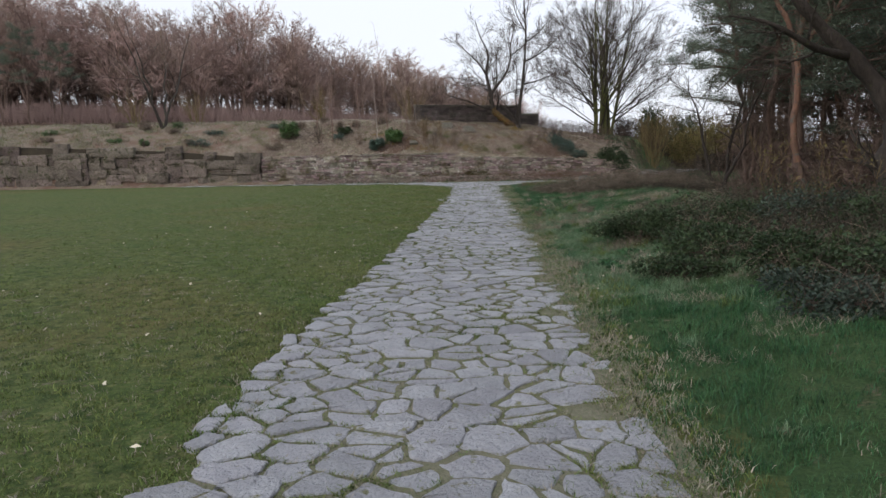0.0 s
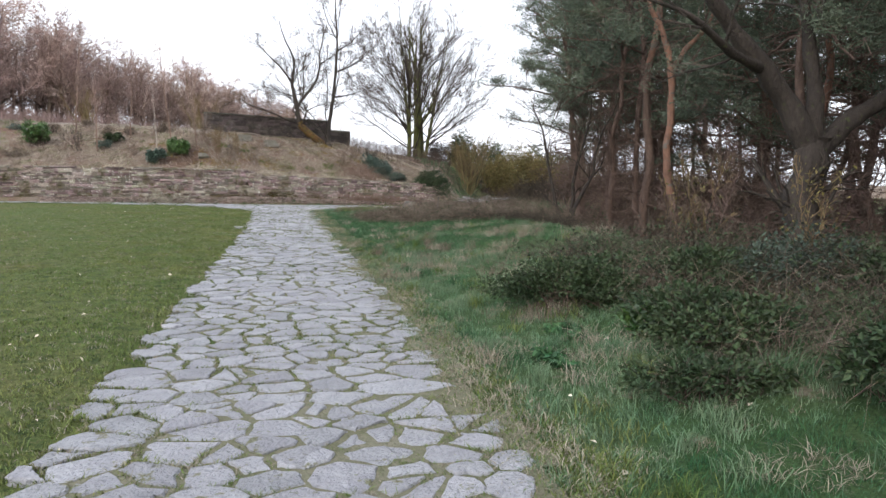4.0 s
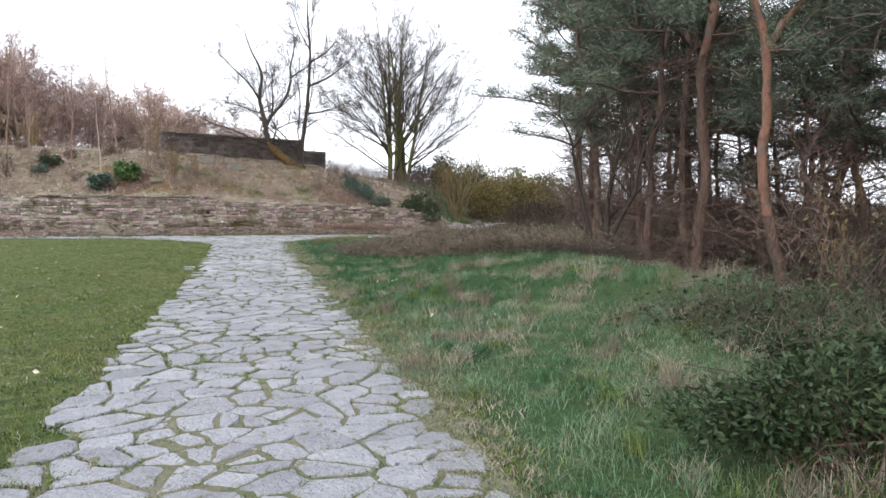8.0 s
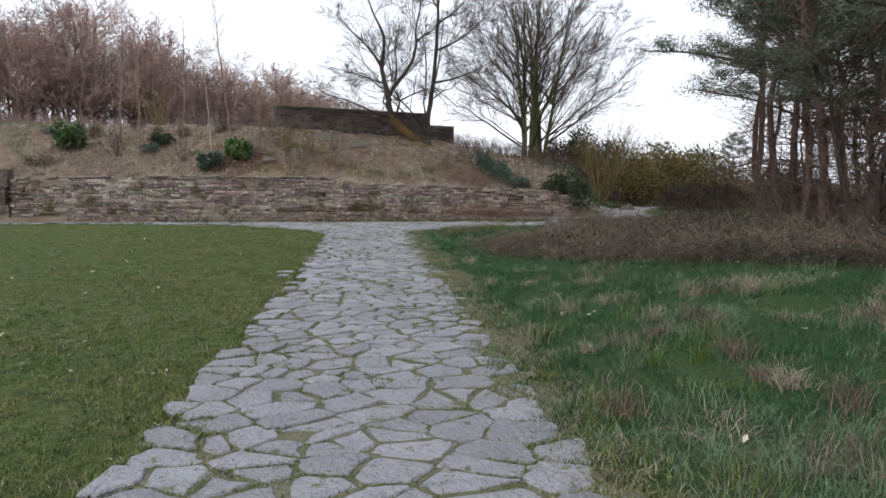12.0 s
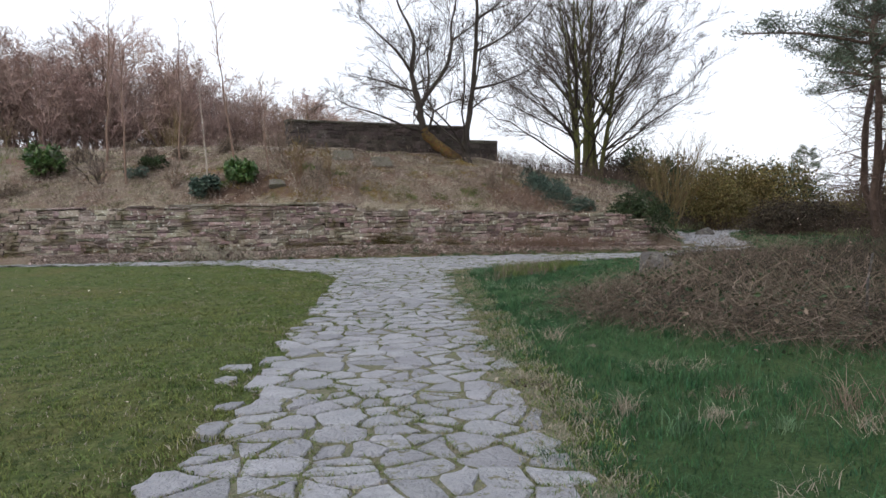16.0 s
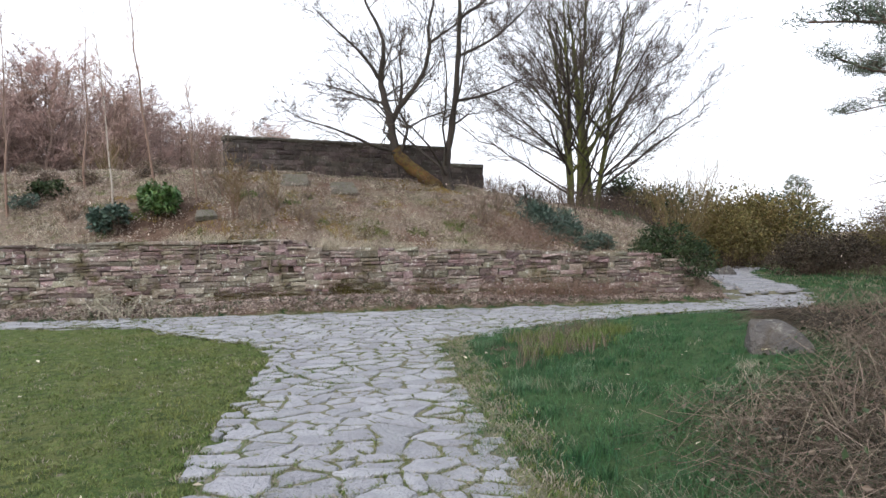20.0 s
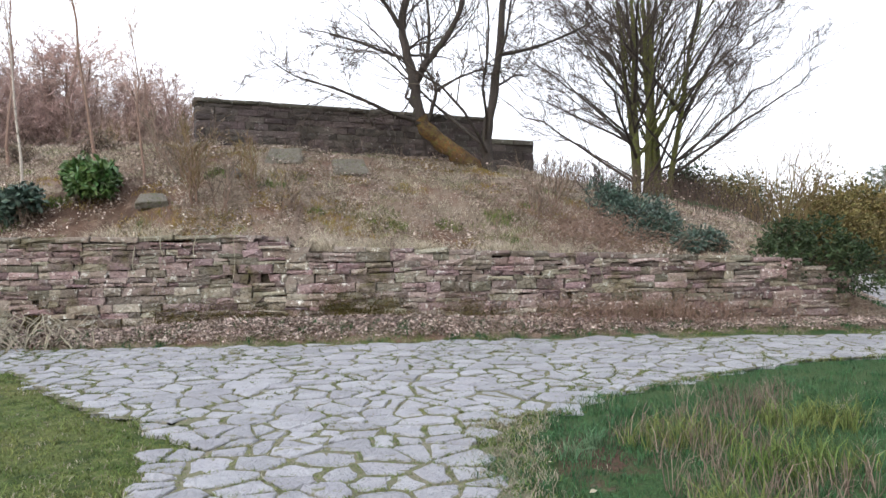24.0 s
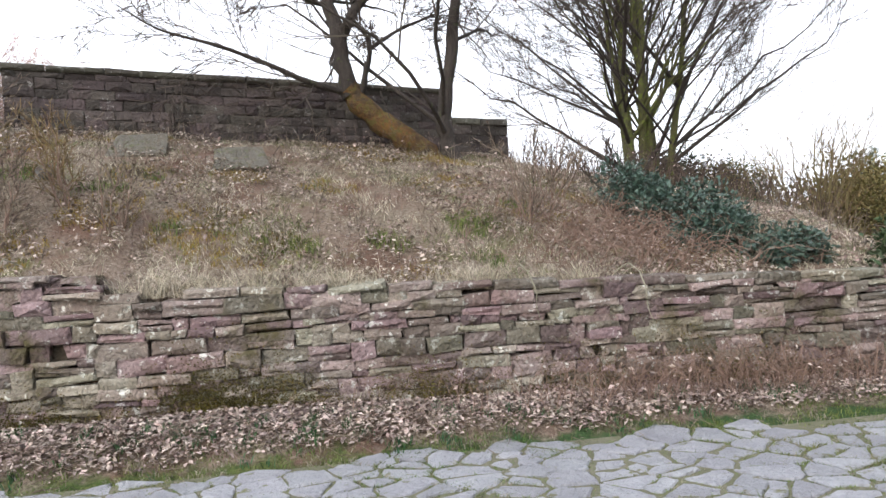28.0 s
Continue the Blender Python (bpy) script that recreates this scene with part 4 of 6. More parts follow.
def build_fork_tree():
    """The leaning mossy tree in front of the ruin, and the slim tree beside it."""
    spec = ((12, 0.50, 0.75, 0.2, 0.03, 0.12), (8, 0.58, 0.7, 0.2, 0.02, 0.12), (6, 0.85, 0.6, 0.2, 0.02, 0.1))
    L = [
        tapered([(0.30, 0.1, -0.35), (0.0, 0, 0.05), (-0.5, 0, 0.42), (-1.0, 0, 0.82), (-1.2, 0, 1.15)], 0.22, 0.16),
        tapered([(-1.16, 0, 1.0), (-1.26, 0, 1.5), (-1.30, 0, 2.0), (-1.48, 0.05, 2.66), (-1.58, 0.1, 3.3), (-1.44, 0.1, 3.85), (-1.46, 0.1, 4.5), (-1.95, 0.2, 5.4), (-2.2, 0.2, 6.3)], 0.145, 0.02),
        tapered([(-1.28, 0, 1.85), (-1.1, -0.05, 2.25), (-0.8, -0.1, 2.6), (-0.34, -0.2, 3.2), (-0.1, -0.25, 4.05), (-0.2, -0.3, 4.6), (0.05, -0.3, 5.4), (0.0, -0.3, 6.2)], 0.095, 0.018),
        tapered([(-1.0, -0.1, 2.45), (-0.92, 0.1, 3.2), (-1.0, 0.2, 4.0), (-0.8, 0.2, 4.7)], 0.05, 0.012),
        tapered([(-1.55, 0.05, 3.1), (-2.0, -0.1, 3.8), (-2.75, -0.2, 4.45), (-3.4, -0.2, 5.1)], 0.06, 0.012),
        tapered([(-1.45, 0.05, 2.45), (-2.1, -0.2, 2.6), (-2.9, -0.4, 2.85), (-3.55, -0.5, 2.95)], 0.04, 0.008),
        tapered([(-1.18, 0, 1.05), (-1.8, -0.3, 1.18), (-2.3, -0.5, 1.4), (-3.05, -0.7, 1.68), (-3.8, -0.8, 1.85), (-4.3, -0.9, 2.2)], 0.055, 0.008),
        tapered([(-1.02, 0, 0.95), (-0.88, -0.1, 1.45), (-0.78, -0.15, 1.8), (-1.05, -0.2, 2.15)], 0.06, 0.02),
        tapered([(-0.8, -0.15, 1.72), (-0.3, -0.25, 2.0), (0.2, -0.3, 2.15), (0.6, -0.3, 2.3)], 0.035, 0.008),
        tapered([(-0.12, -0.25, 4.15), (0.3, -0.3, 4.45), (0.7, -0.3, 4.7), (1.0, -0.3, 5.3)], 0.045, 0.01),
    ]
    r = np.random.default_rng(8)
    tree = thing("leaning_tree", (2.15, 36.5, 3.0), "leaning bare tree with an orange mossy trunk", "tree")
    crown = Buf()
    for k, (pts, rad) in enumerate(L):
        wood = Buf()
        p, q = soften(pts, rad)
        wood.tube(p, q, 9)
        if k:
            ramify(wood, crown, p, rad[0] * 0.55, r, spec, 0, 0.0062)
        part("trunk" if k == 0 else "limb", wood, tree, "mossy leaning trunk" if k == 0 else "", mats=[M_BARK_MOSS if k == 0 else M_BARK], shade=True)
    part("crown", crown, tree, mats=[M_TWIG])
    L2 = [
        tapered([(0.1, 0, -0.35), (-0.02, 0, 0.1), (-0.12, 0, 0.5), (0.05, 0, 1.3), (0.27, 0, 2.7), (0.38, 0, 4.2), (0.45, 0, 5.6), (0.30, 0, 7.0), (0.35, 0, 8.6)], 0.15, 0.02),
        tapered([(0.25, 0, 2.5), (0.95, -0.1, 2.6), (1.9, -0.2, 2.95), (2.7, -0.3, 3.4)], 0.05, 0.01),
        tapered([(0.36, 0, 3.8), (1.4, 0.1, 4.3), (2.4, 0.2, 5.2), (3.0, 0.2, 6.1)], 0.05, 0.01),
        tapered([(0.42, 0, 4.9), (1.3, 0.1, 5.5), (2.0, 0.1, 6.5)], 0.045, 0.01),
        tapered([(0.42, 0, 5.5), (-0.1, 0.1, 6.4), (-0.4, 0.2, 7.5)], 0.04, 0.01),
    ]
    bare_tree("bare_tree", (2.5, 36.35, 3.0), "slim dark bare tree leaning past the ruined wall", [soften(p, q) for p, q in L2], spec, M_BARK, M_TWIG, 44, fine=0.0062)


def build_forked_oak():
    """The thick dark tree at the grove's near edge, forked above head height."""
    spec = ((7, 0.45, 0.8, 0.16, 0.03, 0.3), (6, 0.5, 0.7, 0.2, 0.03, 0.1), (4, 0.5, 0.6, 0.2, 0.02, 0.1))
    L = [
        tapered([(0.1, 0, -0.6), (0.0, 0, 0.6), (-0.08, 0, 1.8), (0.02, 0, 2.9), (0.15, 0, 3.3)], 0.30, 0.24),
        tapered([(0.05, 0, 2.9), (-0.3, 0.1, 3.7), (-1.0, 0.2, 4.5), (-1.8, 0.2, 5.2), (-2.6, 0.1, 6.3), (-2.8, 0, 7.4)], 0.22, 0.03),
        tapered([(0.1, 0, 3.0), (0.7, -0.1, 3.6), (1.5, -0.2, 4.0), (2.1, -0.2, 5.2), (2.3, -0.1, 6.8)], 0.20, 0.03),
        tapered([(-0.8, 0.2, 4.3), (-1.7, -0.2, 4.4), (-2.7, -0.5, 4.9), (-3.5, -0.6, 5.0)], 0.10, 0.015),
        tapered([(0.1, 0, 3.2), (0.2, 0.3, 4.6), (-0.1, 0.5, 6.2), (0.2, 0.5, 7.6)], 0.15, 0.02),
    ]
    bare_tree("forked_tree", on_ground(8.0, 8.8), "thick dark forked tree among the pines", [soften(p, q) for p, q in L], spec, M_BARK, M_TWIG, 75)


def small_tree(name, at, label, h, bark, twigs, seed, rad=0.05, spread=0.35, stems=1, group="", spec=None, cat="tree", lean=0.0):
    r = np.random.default_rng(seed)
    limbs = []
    for s in range(stems):
        top = np.array((r.normal() * spread * h * (0.5 if stems > 1 else 0.12) + lean, r.normal() * spread * h * (0.5 if stems > 1 else 0.12), h * r.uniform(0.85, 1.0)))
        limbs.append((bend_line((r.normal() * 0.05 * (stems > 1), 0, -0.2), top, 9, r, (0.018 if stems > 1 else 0.006) * h), np.linspace(rad, rad * 0.12, 9)))
    return bare_tree(name, at, label, limbs, spec or ((16, 0.28, 0.6, 0.10, 0.06, 0.35), (5, 0.5, 0.6, 0.12, 0.03, 0.2)), bark, twigs, seed + 1, 6, group, cat)


def wood_tree_parts(seed, h, spread, twig_count):
    """Trunk and crown meshes of one tree of the far wood."""
    r = np.random.default_rng(seed)
    wood, crown = Buf(), Buf()
    trunk = bend_line((0, 0, -0.5), (r.normal() * 0.4, r.normal() * 0.4, h), 7, r, 0.14)
    wood.tube(trunk, np.linspace(0.15, 0.04, 7), 6)
    ramify(wood, crown, trunk, 0.10, r, ((twig_count, spread, 0.8, 0.12, 0.05, 0.16), (7, 0.55, 0.7, 0.15, 0.04, 0.1), (7, 0.6, 0.75, 0.25, 0.02, 0.1)), fine=0.020)
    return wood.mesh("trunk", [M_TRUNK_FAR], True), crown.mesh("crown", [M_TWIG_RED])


def build_woods():
    r = np.random.default_rng(77)
    kinds = [wood_tree_parts(100 + k, h, s, n) for k, (h, s, n) in enumerate(((9.5, 0.40, 26), (10.5, 0.36, 28), (8.5, 0.46, 24), (11.0, 0.38, 28), (9.0, 0.50, 24)))]
    for k in range(295):
        u = k / 294 + r.normal() * 0.01
        # the wood's edge runs from the near left to the far middle
        ex = -98 + 112 * u
        ey = float(np.interp(ex, [-98, -60, -30, 0, 16], [68, 76, 90, 122, 150]))
        back = r.uniform(0, 9) if k % 2 else r.uniform(8, 30)
        x, y = ex - back * 0.3, ey + back
        size = float(np.interp(x, [-60, -30, 0, 10], [1.36, 1.25, 0.92, 0.75])) * r.uniform(0.75, 1.1)
        tree = new("woodland_tree")
        tree.matrix_basis = pose(x, y, float(height(x, y)) - 0.1, 0, 0, r.uniform(0, 360)) @ Matrix.Diagonal((size * 1.35, size * 1.35, size, 1))
        tagged(tree, "bare reddish-brown tree in the hillside wood", "tree", "trees of the hillside wood")
        trunk, crown = kinds[int(r.integers(len(kinds)))]
        part("trunk", trunk, tree)
        part("crown", crown, tree)


# ---- pines ----
def needle_tufts(buf, C, r, n, spread, length, width):
    """Sprays of needles round the points C, wider than high."""
    base = np.repeat(C, n, 0) + r.normal(size=(len(C) * n, 3)) * spread
    d = r.normal(size=base.shape) * (1, 1, 0.7) + np.array((0, 0, 0.45))
    d /= np.linalg.norm(d, axis=1)[:, None]
    w = np.cross(d, r.normal(size=d.shape))
    w /= np.linalg.norm(w, axis=1)[:, None]
    ln = r.uniform(0.6, 1.3, len(base))[:, None] * length
    v = np.stack([base - w * width, base + w * width, base + d * ln], 1)
    buf.add(v, tris=np.arange(len(base) * 3).reshape(-1, 3))


def pine_parts(seed, h, lean, low, red, limbs=17, reach=3.2):
    r = np.random.default_rng(seed)
    trunk, upper, needles = Buf(), Buf(), Buf()
    line = bend_line((0, 0, -0.6), (lean, r.normal() * 0.4, h), 12, r, 0.13)
    rad = np.linspace(0.13, 0.04, 12)
    line, rad = soften(line, rad, 3)
    cut, last = 15, len(line) - 1
    trunk.tube(line[: cut + 1], rad[: cut + 1], 9)
    upper.tube(line[cut:], rad[cut:], 8)
    C, arms = [], []
    for k in range(limbs):
        arm = Buf()
        arms.append(arm)
        f = low + (1 - low) * (k + r.random()) / limbs
        at = f * last
        i = min(int(at), last - 1)
        p = line[i] + (line[i + 1] - line[i]) * (at - i)
        a = k * 2.4 + r.uniform(-0.5, 0.5)
        g = (f - low) / (1 - low)
        ln = reach * (1.15 - 0.75 * g) * r.uniform(0.65, 1.15)
        q = wander(p, (math.cos(a), math.sin(a), 0.15 + 0.5 * g + r.normal() * 0.12), ln, 6, 0.16, -0.01 + 0.03 * g, r)
        rr = 0.05 * (1.25 - f)
        arm.tube(q, np.maximum(0.008, rr * np.linspace(1, 0.25, 7) + 0.012), 5)
        for _ in range(11):
            g2 = r.uniform(0.4, 1.0) * 6
            j = min(int(g2), 5)
            b = q[j] + (q[j + 1] - q[j]) * (g2 - j)
            d = side_dir(q[j + 1] - q[j], 0.9, r, 0.0)
            d[2] = abs(d[2]) * 0.35 + 0.1
            e = wander(b, d, r.uniform(0.3, 0.85), 3, 0.2, 0.06, r)
            arm.tube(e, np.array((0.012, 0.01, 0.008, 0.005)), 3)
            C += [e[1], e[2], e[3], (e[2] + e[3]) / 2 + r.normal(size=3) * 0.08]
    # dead boughs and snags below the crown
    snags = Buf()
    A, B = [], []
    for k in range(46):
        f = r.uniform(0.12, low + 0.12)
        i = min(int(f * last), last - 1)
        p = line[i]
        a = r.uniform(0, 2 * math.pi)
        q = wander(p, (math.cos(a), math.sin(a), r.uniform(-0.25, 0.45)), r.uniform(0.5, 2.4), 4, 0.3, 0.0, r)
        snags.tube(q, np.array((0.022, 0.017, 0.012, 0.008, 0.004)) * r.uniform(0.6, 1.2), 4)
        for _ in range(8):
            j = int(r.integers(1, 5))
            e = q[j] + r.normal(size=3) * (0.32, 0.32, 0.22)
            A += [q[j], e]
            B += [e, e + r.normal(size=3) * 0.22]
    snags.ribbons(A, B, 0.007, 0.003)
    needle_tufts(needles, np.array(C), r, 27, (0.17, 0.17, 0.08), 0.14, 0.011)
    mid = M_PINE_RED if red else M_PINE
    return [("trunk", trunk.mesh("trunk", [M_PINE], True), ""), ("upper_trunk", upper.mesh("upper_trunk", [mid], True), "orange flaking bark" if red else ""), ("dead_brush", snags.mesh("dead_brush", [M_PINE]), "dead bare twigs"), ("foliage", needles.mesh("foliage", [M_NEEDLE]), "dark green needles")] + [("branch", a.mesh("branch", [M_PINE]), "") for a in arms]


def build_pines():
    kinds = [pine_parts(201, 12.0, 0.5, 0.58, True), pine_parts(202, 12.5, -0.7, 0.58, False), pine_parts(203, 10.5, 0.9, 0.50, False), pine_parts(204, 13.0, 0.2, 0.62, True), pine_parts(205, 11.5, -1.2, 0.54, False)]
    r = np.random.default_rng(12)
    near = [(10.2, 17.2, 1), (11.8, 22.6, 2), (13.2, 20.4, 3), (15.5, 24, 1), (12.4, 15.8, 0), (14.6, 17.6, 2), (9.4, 10.6, 1), (11.2, 12.0, 3), (13.4, 12.6, 1), (10.6, 7.8, 0), (12.8, 9.4, 2), (14.9, 14.4, 3), (16.5, 20.5, 0), (17.3, 28, 1), (14.6, 27.2, 2), (17.2, 36, 2)]
    # from (7.6, 2.6) to (10.4, -1.8): unseen pines, added to shade the verge's start
    near += [(16.4, 34.3, 1), (18.6, 37.4, 2), (20.2, 33.5, 1), (19, 30.5, 3), (22.5, 37.5, 2), (8.7, 4.6, 3), (11.2, 4.2, 1), (9.6, 1.2, 2), (12.5, 0.5, 0), (18.3, 15.5, 3), (10.8, 20, 1), (9.66, 16.4, 3), (7.6, 2.6, 2), (7.2, -0.6, 2), (8.2, -3.4, 1), (6.9, -6.2, 2)]
    near += [(10.4, -1.8, 2), (11.5, 6.4, 2), (9.0, 7.0, 2), (18.6, 19.0, 2), (20.4, 24.2, 3), (20.8, 17.4, 1), (22.6, 21.0, 2), (17.9, 25.8, 1), (11.6, 13.8, 4), (13.0, 18.2, 4), (12.2, 11.0, 4), (14.0, 22.0, 4), (16.0, 17.0, 4), (15.2, 10.6, 4), (17.4, 12.8, 4)]
    near += [(11.5, 25.0, 2), (12.8, 26.5, 1), (10.6, 22.4, 4), (13.8, 29.0, 2), (12.0, 18.8, 2), (9.9, 18.9, 4), (15.8, 30.5, 4)]
    near += [(19.5, 13.0, 1), (21.5, 10.0, 4), (18.0, 8.0, 1), (16.6, 5.0, 2), (23.5, 15.0, 2), (24.5, 25.5, 1), (21.0, 27.5, 4), (25.5, 20.5, 4), (15.0, 2.0, 4), (18.4, 22.6, 4)]
    # farther pines: beyond the bend, and on the hill's shoulder
    distant = [(30, 60, 2), (26.5, 66, 1), (23.0, 70, 2), (34, 66, 1), (29, 74, 3), (-46, 60, 1), (-49, 63, 3), (-44, 66, 0), (-52, 58, 1), (-56, 64, 2), (-50, 70, 1)]
    for n, (x, y, k) in enumerate(near + distant):
        s = r.uniform(0.85, 1.15) * (1 if n < len(near) else 0.45 if x > 0 else 0.75)
        tree = new("pine_tree")
        tree.matrix_basis = pose(x, y, float(height(x, y)) - 0.1, 0, 0, r.uniform(0, 360)) @ Matrix.Scale(s, 4)
        tagged(tree, "tall Scots pine with orange upper bark" if k in (0, 3) else "dark Scots pine with crooked bare lower branches", "pine tree", "pines beside the path" if n < len(near) else "distant pines")
        for name, me, lab in kinds[k]:
            part(name, me, tree, lab)


def build_grove_trees():
    """Small bare trees that fill the shade between the pines."""
    r = np.random.default_rng(88)
    kinds = []
    for k in range(4):
        wood, crown = Buf(), Buf()
        trunk = bend_line((0, 0, -0.3), (r.normal() * 0.5, r.normal() * 0.5, 5.0), 7, r, 0.16)
        wood.tube(trunk, np.linspace(0.06, 0.015, 7), 5)
        ramify(wood, crown, trunk, 0.06, r, ((18, 0.42, 0.9, 0.16, 0.02, 0.1), (7, 0.55, 0.8, 0.2, 0.02, 0.1), (6, 0.6, 0.8, 0.25, 0.0, 0.1)), fine=0.0105)
        kinds.append((wood.mesh("trunk", [M_PINE], True), crown.mesh("crown", [M_GROVE])))
    for k in range(76):
        y = r.uniform(0.5, 31)
        x = float(np.interp(y, [0, 8, 14, 20, 26, 31], [9.5, 10.0, 10.0, 9.6, 10.6, 14])) + r.uniform(0, 12)
        tree = thing("grove_tree", on_ground(x, y, -0.1), "small bare brown tree in the shade of the pines", "tree", "bare trees among the pines", turn=r.uniform(0, 360), size=r.uniform(0.7, 1.15))
        part("trunk", kinds[k % 4][0], tree)
        part("crown", kinds[k % 4][1], tree)


def build_red_pine():
    """The crooked orange-barked pine at the edge of the grove."""
    r = np.random.default_rng(15)
    z = float(height(8.3, 12.5))
    tree = thing("pine_tree", (8.3, 12.5, z), "crooked Scots pine with an orange upper trunk", "pine tree", "pines beside the path")
    a, b, c = Buf(), Buf(), Buf()
    low = np.array([(0.35, 0, -0.5), (0.2, 0, 0.5), (-0.1, 0, 1.4), (-0.42, 0, 2.4)])
    up = np.array([(-0.42, 0, 2.4), (-0.60, 0, 3.2), (-0.50, 0, 4.1), (-0.55, 0, 5.0), (-0.8, 0, 5.8), (-1.2, 0.1, 6.4), (-1.0, 0.2, 7.4)])
    a.tube(*soften(low, np.array((0.16, 0.13, 0.105, 0.085))), 9)
    b.tube(*soften(up, np.array((0.085, 0.078, 0.075, 0.07, 0.06, 0.05, 0.03))), 9)
    arm = np.array([(-0.55, 0, 5.0), (-0.2, 0.1, 5.5), (0.35, 0.2, 5.95), (0.8, 0.3, 6.8)])
    b.tube(*soften(arm, np.array((0.07, 0.06, 0.05, 0.02))), 7)
    needles = Buf()
    C = []
    for src in (up, arm):
        for k in range(16):
            i = int(r.integers(len(src) // 2, len(src)))
            q = wander(src[i], (r.normal(), r.normal(), 0.4), r.uniform(0.8, 2.0), 4, 0.2, 0.05, r)
            c.tube(q, np.array((0.03, 0.024, 0.018, 0.012, 0.006)), 4)
            for j in (2, 3, 4):
                for _ in range(4):
                    C.append(q[j] + r.normal(size=3) * 0.28)
    C = np.array(C)
    needle_tufts(needles, C, r, 40, (0.15, 0.15, 0.07), 0.13, 0.0085)
    part("trunk", a, tree, mats=[M_PINE], shade=True)
    part("upper_trunk", b, tree, "orange flaking bark", mats=[M_PINE_RED], shade=True)
    part("branch_work", c, tree, mats=[M_PINE])
    part("foliage", needles, tree, "dark green needles", mats=[M_NEEDLE])


# ---- bushes and undergrowth ----
def bush(name, at, label, size, leaf, n, leaf_size, seed, group="", twigs=90, stem=None, lumps=9, cat="bush", flat=0.15):
    """A bush of stems and folded leaves in uneven clumps; size: half widths and height."""
    r = np.random.default_rng(seed)
    ob = thing(name, at, label, cat, group)
    sx, sy, sz = size
    cl = []
    for _ in range(lumps):
        a, q = r.uniform(0, 2 * math.pi), math.sqrt(r.random()) * 0.75
        cl.append((math.cos(a) * q * sx, math.sin(a) * q * sy, sz * r.uniform(0.3, 0.8) * (1.1 - 0.5 * q), r.uniform(0.3, 0.5)))
    cl = np.array(cl)
    pick = r.integers(lumps, size=n)
    d = r.normal(size=(n, 3))
    d /= np.linalg.norm(d, axis=1)[:, None]
    rad = r.uniform(0.45, 1.08, n) ** 0.7 * (1 + 0.16 * np.sin(d[:, 0] * 7 + pick) * np.cos(d[:, 1] * 6 + pick * 2.0) + 0.10 * np.sin(d[:, 2] * 11 + pick * 3.0))
    stray = r.random(n) < 0.06
    rad = np.where(stray, rad * r.uniform(1.0, 1.35, n), rad)
    c = cl[pick, :3] + d * (rad * cl[pick, 3])[:, None] * (sx, sy, sz * 0.85)
    c[:, 2] = np.abs(c[:, 2] - 0.03) + 0.03
    leaves = Buf()
    leaves.leaves(c, r.uniform(0.6, 1.2, n) * leaf_size, 0.5, flat, axis=d * 0.8)
    stems = Buf()
    for _ in range(twigs):
        k = int(r.integers(lumps))
        e = cl[k, :3] + r.normal(size=3) * cl[k, 3] * np.array((sx, sy, sz)) * 0.45
        e[2] = abs(e[2]) + 0.05
        p0 = np.array((r.normal() * sx * 0.3, r.normal() * sy * 0.3, -0.05))
        q = bend_line(p0, e, 4, r, 0.06)
        stems.tube(q, np.array((0.007, 0.005, 0.004, 0.003)) * (0.6 + sz * 0.3), 3)
    part("stem_tangle", stems, ob, mats=[stem or M_BRAMBLE])
    part("foliage", leaves, ob, mats=[leaf])
    return ob


def on_ground(x, y, dz=0.0):
    return (x, y, float(height(x, y)) + dz)


def tangle(name, region, count, label, seed, h, mats, leafy=0.0, thick=0.004, droop=0.5, span=0.9, stout=0):
    """A thicket of arching dry stems over a region of the plan."""
    r = np.random.default_rng(seed)
    x, y = region(r, count)
    z = height(x, y)
    a = r.uniform(0, 2 * math.pi, count)
    hh = (h(x, y) if callable(h) else h) * r.uniform(0.45, 1.15, count)
    s = span * r.uniform(0.3, 1.0, count)
    p0 = np.stack([x, y, z - 0.03], 1)
    dirv = np.stack([np.cos(a), np.sin(a), np.zeros(count)], 1)
    b = Buf()
    pts = [p0]
    for f, g in ((0.35, 0.65), (0.75, 1.0), (1.1, 1.0 - 0.45 * droop), (1.4, 1.0 - droop)):
        q = p0 + dirv * (s * f * 0.7)[:, None] + r.normal(size=(count, 3)) * 0.05
        q[:, 2] = z + hh * g + r.normal(size=count) * 0.03
        pts.append(q)
    for k in range(4):
        (b.sticks if k < stout else b.ribbons)(pts[k], pts[k + 1], thick * (1 - 0.18 * k), thick * (0.82 - 0.18 * k))
    if leafy:
        n = int(count * leafy)
        i = r.integers(count, size=n)
        k = r.integers(1, 5, size=n)
        stack = np.stack(pts, 0)
        c = stack[k, i] + r.normal(size=(n, 3)) * 0.05
        b.leaves(c, r.uniform(0.03, 0.07, n), 0.6, 0.3, mat=1)
    ob = new(name, b.mesh(name, mats))
    return tagged(ob, label, "undergrowth", kind="stuff")


